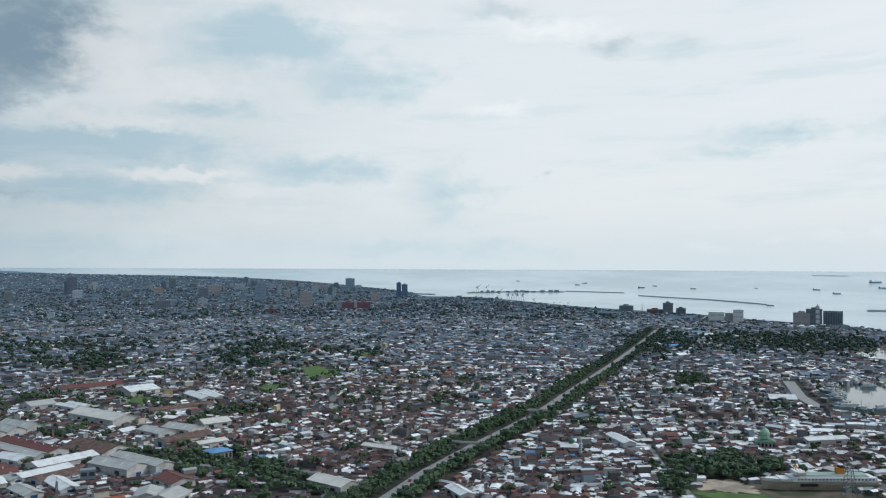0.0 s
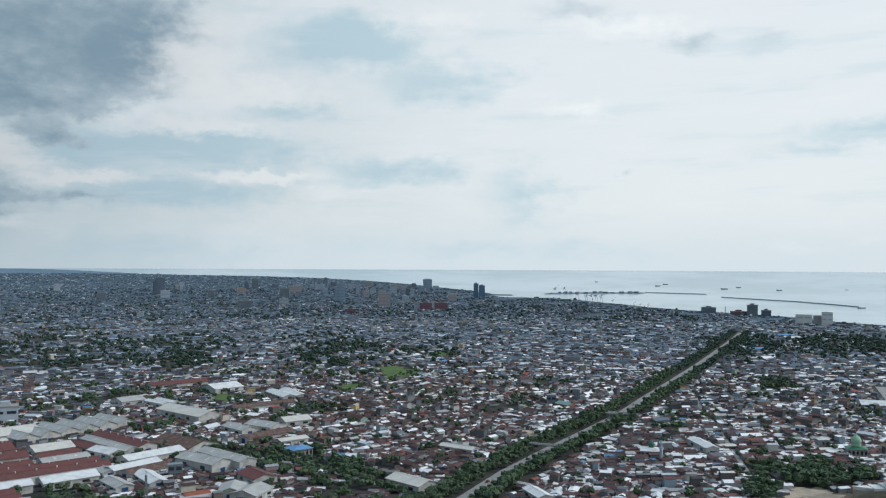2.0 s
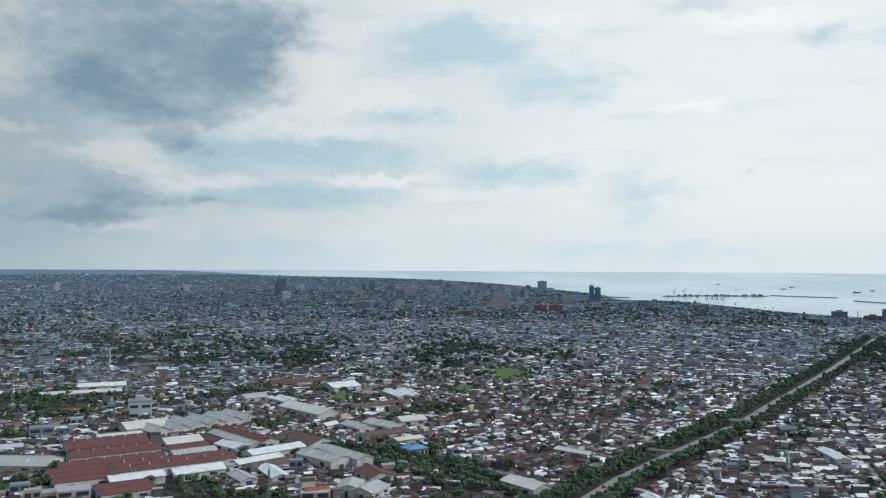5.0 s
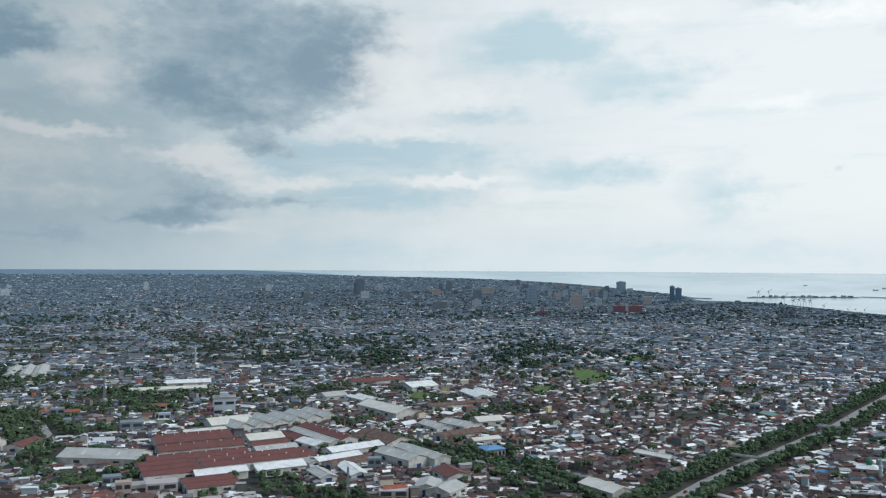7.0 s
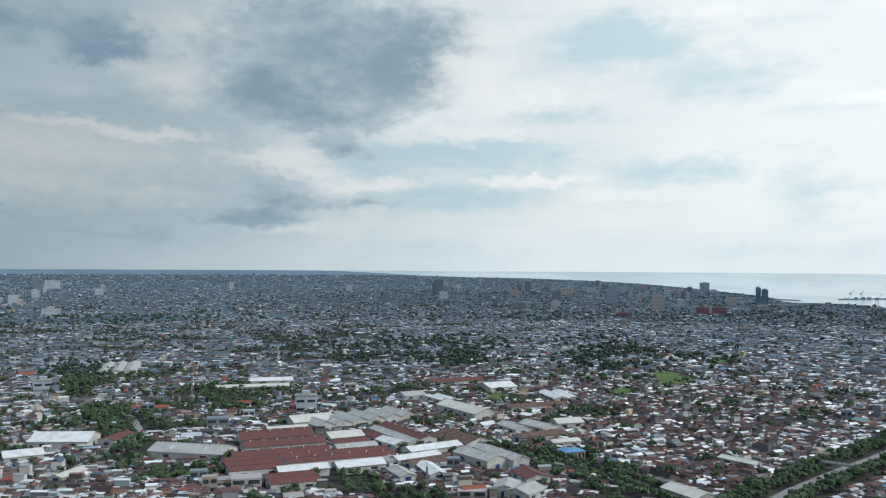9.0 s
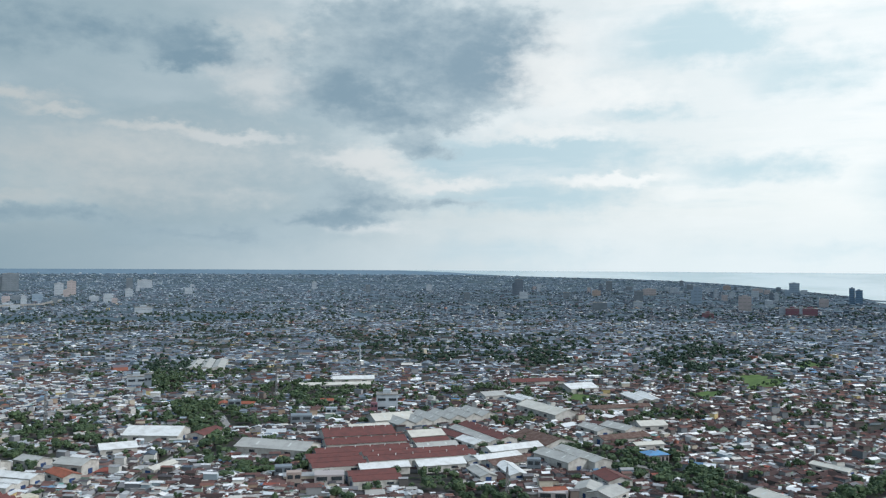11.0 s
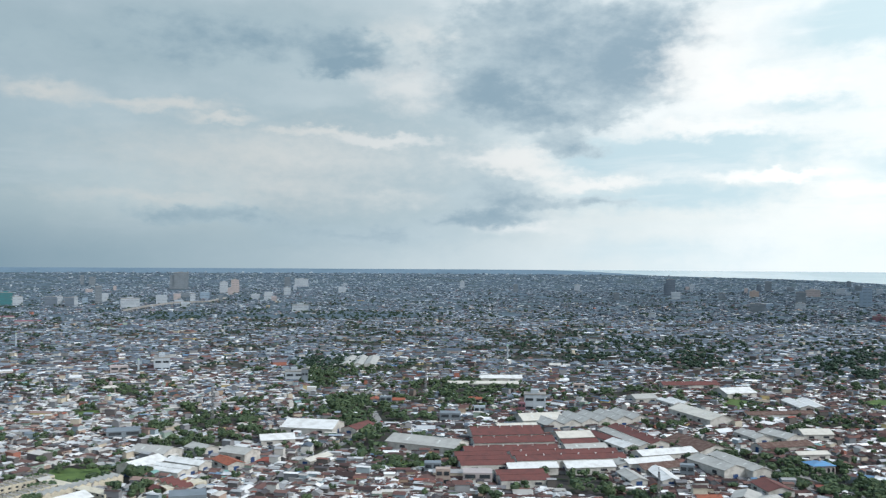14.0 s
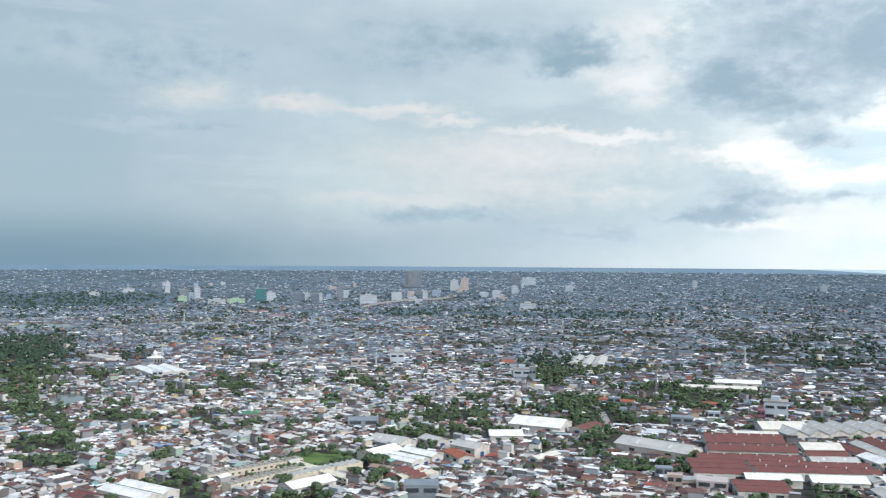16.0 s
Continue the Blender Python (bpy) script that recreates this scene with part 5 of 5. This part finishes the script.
for part_, mat_, words in ((gs.random(len(pick)) < .5, ROOF_B, "small rusty sheds and porches between houses"), (None, ROOF, "small pale metal sheds and porches between houses")):
    took = part_ if part_ is not None else ~took
    m_ = took & free
    crowd_of_houses("sheds", sx_[m_], sy_[m_], 0 * sx_[m_], pt[pick][m_] + gs.normal(0, .12, m_.sum()), .5, words, mat_, 92, WALL_P, low=4.0, tall=.25, pitch=(.05, .3))


def far_town(n, near, far, seed, grow):
    g = np.random.default_rng(seed)
    b, d = g.uniform(-31, 82, n), 1 / g.uniform(1 / far, 1 / near, n)
    ok = d < coast(b) - 40
    ok &= (b < 62) | (g.random(n) < np.where(d > 3000, .45, 1.0))
    # streaks of open land and trees
    v = np.log(d)
    ok &= np.sin(b * .9 + 3 * np.sin(v * 9)) * np.sin(v * 31 + b * .25) + .6 * np.sin(b * 2.3 + 1) * np.sin(v * 57 - b * .6) < .62
    for row in ZONES:
        a = np.radians(b)
        ok &= ~in_zone(-d * np.sin(a), d * np.cos(a), row)
    b, d = b[ok], d[ok]
    r = D0 + SPAN * (1 - D0 / d)
    z = H * (1 - r / d)
    a = np.radians(b)
    s = r / d * np.maximum(1, d / 4200) * grow
    return -r * np.sin(a), r * np.cos(a), z, g.uniform(0, math.pi, len(b)), s


# inland houses swap to the paler haze-coloured roofs
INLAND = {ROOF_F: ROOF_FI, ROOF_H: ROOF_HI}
for n, near, far, grow, roof_, wall_, sd, words in ((3000, 2400, 3600, .9, ROOF, WALL, 13, "distant low houses with white and brown roofs"), (31000, 2400, 5600, .94, ROOF_F, WALL_F, 12, "distant low houses of the town, coloured grey-blue for haze"),
                                                    (29000, 4200, 15000, .78, ROOF_H, WALL_H, 14, "far low houses coloured blue-grey for haze, merging into the plain")):
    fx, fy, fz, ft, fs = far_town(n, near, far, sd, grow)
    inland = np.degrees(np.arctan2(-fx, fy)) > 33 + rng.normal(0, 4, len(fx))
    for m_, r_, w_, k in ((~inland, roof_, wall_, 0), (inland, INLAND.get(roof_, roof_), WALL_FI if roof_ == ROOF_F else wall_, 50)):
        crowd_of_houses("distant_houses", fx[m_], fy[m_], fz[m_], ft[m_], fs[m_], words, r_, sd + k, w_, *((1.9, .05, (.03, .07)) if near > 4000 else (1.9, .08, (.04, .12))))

# ---- trees ----


def crown_arrays(g, n, leaf, lobes=7):
    """A crown of radius 1: rough solid lobes inside, and small tilted clumps of leaves over them."""
    centres = g.normal(0, .42, (lobes, 3)) * (1, 1, .5) + (0, 0, .2)
    radii = g.uniform(.36, .6, lobes)
    k = g.integers(0, lobes, n)
    v = g.normal(0, 1, (n, 3))
    v[:, 2] = np.abs(v[:, 2]) * np.where(g.random(n) < .8, 1, -1)
    v /= np.linalg.norm(v, axis=1)[:, None]
    c = centres[k] + v * (radii[k] * g.uniform(.8, 1.08, n))[:, None] * (1, 1, .85)
    t = np.cross(v, g.normal(0, 1, (n, 3)))
    t /= np.linalg.norm(t, axis=1)[:, None]
    t += v * g.normal(0, .22, n)[:, None]
    w = np.cross(v, t)
    s = leaf * g.uniform(.6, 1.4, n)[:, None]
    pts = np.stack([c - t * s, c - w * s * .8, c + t * s, c + w * s * .8 + v * s * .5], 1)
    # inner lobes: eight-cornered lumps, each turned and jittered
    cube = np.array([(x, y, z) for z in (-1, 1) for x, y in ((-1, -1), (1, -1), (1, 1), (-1, 1))]) / 1.73
    quads = np.array([(0, 3, 2, 1), (4, 5, 6, 7), (0, 1, 5, 4), (1, 2, 6, 5), (2, 3, 7, 6), (3, 0, 4, 7)])
    lumps = []
    for i in range(lobes):
        a = g.uniform(0, math.tau)
        q = cube * g.uniform(.85, 1.15, (8, 1))
        q = np.stack([q[:, 0] * math.cos(a) - q[:, 2] * math.sin(a), q[:, 1], q[:, 0] * math.sin(a) + q[:, 2] * math.cos(a)], 1)
        q = np.stack([q[:, 0] * math.cos(2 * a) - q[:, 1] * math.sin(2 * a), q[:, 0] * math.sin(2 * a) + q[:, 1] * math.cos(2 * a), q[:, 2]], 1)
        lumps.append((q * radii[i] * 1.08 * (1, 1, .85) + centres[i])[quads])
    return np.concatenate([pts] + lumps)


def wood(name, x, y, z, size, label, seed, clumps=46, leaf=.3, mat=LEAF):
    g = np.random.default_rng(seed)
    kinds = [crown_arrays(g, clumps, leaf, 8 if clumps > 40 else 5 if clumps > 12 else 3) for _ in range(12)]
    pts = []
    for i in range(len(x)):
        a = g.uniform(0, math.tau)
        c, s = math.cos(a), math.sin(a)
        p = kinds[i % 12]
        sz = size[i]
        q = np.stack([p[..., 0] * c - p[..., 1] * s, p[..., 0] * s + p[..., 1] * c, p[..., 2] * g.uniform(.75, 1.15)], -1)
        pts.append(q * sz + (x[i], y[i], z[i] + sz * 1.15))
    v = np.concatenate(pts).reshape(-1, 3)
    ob = new(name, big_mesh(name, v, np.arange(len(v)).reshape(-1, 4), [mat]))
    return tagged(ob, label, "trees", kind="stuff")


tx, ty, tz, tsz = [], [], [], []
for row in ZONES:
    if row[0] != "woods":
        continue
    _, b, d, hb, hd = row
    area = math.pi * radians(hb) * d * hd
    n = int(min(1400, area / (22 if d < 700 and b < -10 else 58 if d < 1300 else (110 if b < -10 or b > 76 else 170) if thick(b, d) and d < 2000 else 250 if d < 2000 else 420)))
    rr, aa = np.sqrt(rng.random(n)), rng.uniform(0, math.tau, n)
    for bb, dd in zip(b + 1.5 * hb * rr * np.cos(aa), d + 1.6 * hd * rr * np.sin(aa)):
        p, s = place(bb, dd)
        u = -dd * math.sin(radians(bb)), dd * math.cos(radians(bb))
        if not in_zone(*u, row) and rng.random() > .22:
            continue
        if d > 1300 and -10 < b < 76 and greenness(u[0], u[1]) < rng.uniform(-.2, .08) - (.2 if thick(b, d) else 0):
            continue
        if dd > coast(bb) - 20 or line_gap(p.x, p.y, ROAD) < 10:
            continue
        tx.append(p.x), ty.append(p.y), tz.append(p.z), tsz.append(rng.uniform(2.8, 5.2) * s * (1 if d < 1300 else 1.35))
# scattered trees on and round the meadows
for row in ZONES:
    if row[0] == "grass" and row[2] > 600:
        _, b, d, hb, hd = row
        for i in range(int(hb * 11)):
            a, q = rng.uniform(0, math.tau), rng.uniform(.55, 1.25)
            p, s = place(b + hb * q * math.cos(a), d + hd * q * math.sin(a))
            tx.append(p.x), ty.append(p.y), tz.append(0), tsz.append(rng.uniform(1.8, 4.2))
# trees strewn among the houses
k = rng.choice(len(px), 2500, replace=False)
for i in k:
    tx.append(px[i] + rng.uniform(-6, 6)), ty.append(py[i] + 5), tz.append(0), tsz.append(rng.uniform(1.8, 3.9))
for i in rng.choice(len(gx), min(len(gx), 3300), replace=False):
    tx.append(gx[i] + rng.uniform(-3, 3)), ty.append(gy[i] + rng.uniform(-3, 3)), tz.append(0), tsz.append(rng.uniform(2.2, 4.6))
# trees in the distant quarters, in loose clumps
for i in range(420):
    b, d = rng.uniform(-12, 80), 1 / rng.uniform(1 / 5200, 1 / 2350)
    for k in range(5):
        bb, dd = b + rng.normal(0, .35), d * (1 + rng.normal(0, .012))
        if dd < coast(bb) - 60:
            p, s = place(bb, dd)
            tx.append(p.x), ty.append(p.y), tz.append(p.z), tsz.append(rng.uniform(3.5, 6.5) * s)
# the two rows along the road and the lane


def along(line, off, step, size):
    for (x0, y0), (x1, y1) in zip(line, line[1:]):
        ln = math.hypot(x1 - x0, y1 - y0)
        for i in range(int(ln / step)):
            t = (i + rng.uniform(-.3, .3)) * step / ln
            o = off + rng.normal(0, 1.6)
            tx.append(x0 + (x1 - x0) * t - (y1 - y0) / ln * o)
            ty.append(y0 + (y1 - y0) * t + (x1 - x0) / ln * o)
            tz.append(0), tsz.append(size * rng.uniform(.75, 1.25))


for off, size, step in ((11, 3.2, 7.0), (16.5, 4.3, 6.0), (-11.5, 3.2, 8.5), (-17, 4.3, 6.0)):
    along(ROAD, off, step, size)
for off in (-6.5, 6.5):
    along(AVENUE, off, 22.0, 2.2)
for off, step in ((7, 9.0), (12, 13.0), (-7, 8.0), (-12, 12.0)):
    along(LANE, off, step, 3.3)
tx, ty, tz, tsz = (np.array(v) for v in (tx, ty, tz, tsz))
order = np.argsort(np.hypot(tx, ty) + 1e4 * (np.abs(np.degrees(np.arctan2(-tx, ty)) - 26) > 56))
own, rest = order[:190], order[190:]
away_ = np.hypot(tx[rest], ty[rest])
fine_, mid_ = rest[away_ < 860], rest[(away_ >= 860) & (away_ < 1250)]
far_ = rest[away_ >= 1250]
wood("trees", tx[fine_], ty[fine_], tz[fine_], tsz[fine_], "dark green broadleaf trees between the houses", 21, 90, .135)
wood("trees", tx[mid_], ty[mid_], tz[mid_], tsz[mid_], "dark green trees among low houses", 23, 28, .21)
wood("trees", tx[far_], ty[far_], tz[far_], tsz[far_], "distant dark green trees between the houses", 22, 8, .28, LEAF_HAZED)

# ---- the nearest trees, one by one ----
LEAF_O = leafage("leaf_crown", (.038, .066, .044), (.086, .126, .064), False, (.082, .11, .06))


def tree(seed):
    g = np.random.default_rng(seed)
    root = tagged(root_at("tree", 0, 0), "broadleaf tree with a dense uneven dark green crown", "tree", "trees by lanes and yards")
    rows = [((0, 0, 0), (.05, .03, .55), .16), ((.05, .03, .5), (.02, -.02, 1.0), .11)]
    for k in range(5):
        a = k * 1.3 + seed
        rows.append(((.03, 0, .5 + k * .07), (.55 * math.cos(a), .55 * math.sin(a), 1.0 + .1 * k), .06))
    part("trunk", *bars(rows), BARK, root)
    pts = crown_arrays(g, 300, .11, 12).reshape(-1, 3) + (0, 0, 1.15)
    crown = new("crown", big_mesh("crown", pts, np.arange(len(pts)).reshape(-1, 4), [LEAF_O]))
    crown.parent = root
    return root


groves = [tree(31 + i) for i in range(6)]
for n, i in enumerate(own):
    base = groves[n % 6]
    s = tsz[i]
    m = Matrix.LocRotScale((tx[i], ty[i], tz[i]), Euler((0, 0, n * 2.4)), (s, s, s * rng.uniform(.85, 1.15)))
    if n < 6:
        first_spots = (*first_spots, m) if n else (m,)
    else:
        copy_thing(base, m)
for base, m in zip(groves, first_spots):
    base.matrix_basis = m

# ---- the nearest houses, one by one ----
ROOF_O = roofing("house_roofing", PALE, False)
WALL_O = plaster("house_plaster", [(9, (.55, .55, .53)), (6, (.36, .38, .40)), (5, (.55, .51, .42)), (3, (.36, .45, .52)), (1.5, (.46, .35, .27)), (1.2, (.34, .44, .37)), (3, (.2, .195, .19)), (.6, (.42, .19, .14)), (.5, (.52, .45, .25))], False)
PANE = mesh_of("window", *boxes((-.7, .7, -.06, .06, -.55, .55)), [GLASS])
LEAF_DOOR = mesh_of("door", *boxes((-.5, .5, -.06, .06, 0, 2.05)), [BARK])
SHUTTER = mesh_of("shutter", *boxes((-1.3, 1.3, -.06, .06, 0, 2.5)), [STEEL])


def cottage():
    root = tagged(root_at("cottage", 0, 0), "small low house with a gabled metal roof", "house", "houses of the quarter")
    part("wall", *gabled_walls(-5, 5, -3.6, 3.6, 3.4, 1.25), WALL_O, root)
    part("roof", *gable(-5, 5, -3.6, 3.6, 3.4, 1.35, .7, .12), ROOF_O, root)
    share("door", LEAF_DOOR, root, -1.2, -3.62)
    for x, y, a in ((1.6, -3.62, 0), (-3.6, -3.62, 0), (-5.02, 0, math.pi / 2), (2.0, 3.62, 0)):
        share("window", PANE, root, x, y, 1.7, a)
    part("canopy", [(-4.2, -3.6, 2.7), (3.5, -3.6, 2.7), (3.5, -5.6, 2.2), (-4.2, -5.6, 2.2), (-4.2, -3.6, 2.8), (3.5, -3.6, 2.8), (3.5, -5.6, 2.3), (-4.2, -5.6, 2.3)], boxes((0, 1, 0, 1, 0, 1))[1], ROOF_O, root)
    return root


def villa():
    root = tagged(root_at("house", 0, 0), "two-storey rendered house with a hipped roof", "house", "two-storey houses")
    part("wall", *boxes((-5, 5, -4, 4, 0, 6.4)), WALL_O, root)
    e = .8
    part("roof", [(-5 - e, -4 - e, 6.3), (5 + e, -4 - e, 6.3), (5 + e, 4 + e, 6.3), (-5 - e, 4 + e, 6.3), (-1.6, 0, 8.5), (1.6, 0, 8.5), (-5 - e, -4 - e, 6.1), (5 + e, -4 - e, 6.1), (5 + e, 4 + e, 6.1), (-5 - e, 4 + e, 6.1)],
         [(0, 1, 5, 4), (1, 2, 5), (2, 3, 4, 5), (3, 0, 4), (0, 6, 7, 1), (1, 7, 8, 2), (2, 8, 9, 3), (3, 9, 6, 0), (9, 8, 7, 6)], ROOF_O, root)
    part("balcony", *boxes((-3, 3, -5.2, -4, 3.0, 3.2), (-3, 3, -5.2, -5.1, 3.2, 4.0)), RENDER, root)
    share("door", LEAF_DOOR, root, 0, -4.02)
    for x, y, z, a in ((-3, -4.02, 1.6, 0), (3, -4.02, 1.6, 0), (-2, -4.02, 4.9, 0), (2, -4.02, 4.9, 0), (5.02, 0, 4.9, math.pi / 2)):
        share("window", PANE, root, x, y, z, a, (1.2, 1, 1.2))
    return root


def shophouse():
    root = tagged(root_at("shophouse", 0, 0), "narrow flat-roofed concrete shophouse with a parapet", "house", "flat-roofed shophouses")
    part("wall", *boxes((-5.5, 5.5, -3.4, 3.4, 0, 6.8)), WALL_O, root)
    part("parapet", *boxes((-5.6, 5.6, -3.5, -3.25, 6.8, 7.7), (-5.6, 5.6, 3.25, 3.5, 6.8, 7.7), (-5.6, -5.35, -3.25, 3.25, 6.8, 7.7), (5.35, 5.6, -3.25, 3.25, 6.8, 7.7)), WALL_O, root)
    part("roof", *boxes((-5.3, 5.3, -3.2, 3.2, 6.8, 6.95)), RENDER_D, root)
    part("stair_head", *gabled_walls(1.5, 4.5, -2.5, 1.5, 9.0, .4), WALL_O, root)
    part("water_tank", *lathe([(.8, 6.95), (.85, 8.4), (.3, 8.8)], 10, -3.2, 1.2), SHEET["blue"], root, "blue plastic water tank")
    share("shutter", SHUTTER, root, -5.53, 0, 0, math.pi / 2)
    for y in (-1.7, 1.7):
        share("window", PANE, root, -5.53, y, 5.0, math.pi / 2, (1.1, 1, 1.3))
    return root


def townhouse():
    root = tagged(root_at("townhouse", 0, 0), "tall narrow house with stacked balconies and a tiled cap", "house", "tall narrow townhouses")
    part("wall", *boxes((-4.2, 4.2, -3.4, 3.4, 0, 10.2)), WALL_O, root)
    for z in (3.3, 6.6):
        part("balcony", *boxes((-4.4, 4.4, -4.8, -3.4, z, z + .25), (-4.4, 4.4, -4.8, -4.68, z + .25, z + 1.1)), RENDER, root)
        part("canopy", *boxes((-4.7, 4.7, -4.9, -3.4, z + 2.6, z + 2.75)), SHEET["tile"], root)
    part("roof", [(-4.9, -4.1, 10.1), (4.9, -4.1, 10.1), (4.9, 4.1, 10.1), (-4.9, 4.1, 10.1), (-.9, 0, 12.3), (.9, 0, 12.3)], [(0, 1, 5, 4), (1, 2, 5), (2, 3, 4, 5), (3, 0, 4), (3, 2, 1, 0)], SHEET["tile"], root)
    share("door", LEAF_DOOR, root, 0, -3.43)
    for x in (-2.6, 2.6):
        for z in (1.6, 4.9, 8.2):
            share("window", PANE, root, x, -3.43, z, 0, (1.3, 1, 1.2))
    return root


def lean_to():
    root = tagged(root_at("bungalow", 0, 0), "low plastered house under a single-pitch metal roof", "house", "single-pitch houses")
    v, f = boxes((-4.5, 4.5, -3.3, 3.3, 0, 3.3))
    v[6], v[7] = (4.5, 3.3, 4.6), (-4.5, 3.3, 4.6)
    part("wall", v, f, WALL_O, root)
    v, f = boxes((-5.1, 5.1, -4.0, 3.9, 3.2, 3.34))
    for k in (2, 3, 6, 7):
        v[k] = (v[k][0], v[k][1], v[k][2] + 1.55)
    part("roof", v, f, ROOF_O, root)
    share("door", LEAF_DOOR, root, 1.0, -3.32)
    for x in (-2.6, 3.2):
        share("window", PANE, root, x, -3.32, 1.7)
    part("annexe", *gabled_walls(4.5, 7.0, -2.4, 2.2, 2.5, .3), WALL_O, root)
    return root


KINDS = [cottage(), cottage(), villa(), shophouse(), lean_to(), townhouse()]
SHARE = [.36, .25, .10, .07, .19, .03]
near_i = np.nonzero(CLOSE)[0]
which = np.random.default_rng(41).choice(6, len(near_i), p=SHARE)
placed = [False] * 6
g5 = np.random.default_rng(43)
for i, k in zip(near_i, which):
    sx, sy, sz = g5.uniform(.52, .86), g5.uniform(.55, .82), g5.uniform(.58, .8)
    m = Matrix.LocRotScale((px[i], py[i], 0), Euler((0, 0, pt[i] + g5.choice((0, math.pi)) + g5.normal(0, .04))), (sx, sy, sz))
    if placed[k]:
        ob = copy_thing(KINDS[k], Matrix.LocRotScale(m.translation, m.to_quaternion(), (sx / placed[k][0], sy / placed[k][1], sz / placed[k][2])))
    else:
        KINDS[k].matrix_basis = m
        placed[k] = (sx, sy, sz)

# ---- cars on the road ----
CAR_PAINT = plaster("car_paint", [(3, (.7, .7, .7)), (2, (.05, .05, .055)), (2, (.3, .31, .32)), (1, (.4, .04, .03)), (1, (.05, .12, .3))], False)


def car():
    root = tagged(root_at("car", 0, 0), "small car driving along a grey asphalt road", "car", "cars on the road")
    part("body", *boxes((-2.1, 2.1, -.85, .85, .35, .95)), CAR_PAINT, root)
    v, f = boxes((-1.6, 1.0, -.78, .78, .95, 1.5))
    for k, dx in ((4, .35), (7, .35), (5, -.5), (6, -.5)):
        v[k] = (v[k][0] + dx, v[k][1] * .9, v[k][2])
    part("cabin", v, f, GLASS, root)
    for x in (-1.3, 1.3):
        for y in (-.8, .8):
            part("wheel", *[([(q[0] + x, q[2] * .22 + y, q[1] + .33) for q in lathe([(.33, -.5), (.33, .5)], 10)[0]]), lathe([(.33, -.5), (.33, .5)], 10)[1]], DARK, root)
    return root


base = car()
done = 0
for (x0, y0), (x1, y1) in [*zip(ROAD[1:7], ROAD[2:8]), *zip(AVENUE[:6], AVENUE[1:7])]:
    for t, lane in ((.2, -2.1), (.55, 2.0), (.8, -1.9)):
        ln = math.hypot(x1 - x0, y1 - y0)
        x, y = x0 + (x1 - x0) * t - (y1 - y0) / ln * lane, y0 + (y1 - y0) * t + (x1 - x0) / ln * lane
        m = pose(x, y, .07, 0, 0, math.degrees(math.atan2(y1 - y0, x1 - x0)) + (180 if lane < 0 else 0))
        if done:
            copy_thing(base, m)
        else:
            base.matrix_basis = m
        done += 1

# ---- footbridges over the road ----


def footbridge(x, y, turn, span, width):
    root = tagged(root_at("footbridge", x, y, 0, radians(turn)), "plain concrete bridge across the tree-lined road", "bridge", "bridges over the road")
    part("deck", *boxes((-span / 2, span / 2, -width / 2, width / 2, 4.4, 5.0)), RENDER_D, root)
    for s in (-1, 1):
        part("rail", *boxes((-span / 2, span / 2, s * width / 2 - .12, s * width / 2 + .12, 5.0, 6.1)), RENDER, root)
        part("pier", *boxes((s * span * .34 - .6, s * span * .34 + .6, -width * .4, width * .4, 0, 4.4)), RENDER_D, root)


footbridge(101, 868, -24, 34, 8)
footbridge(22, 711, -20, 36, 3)
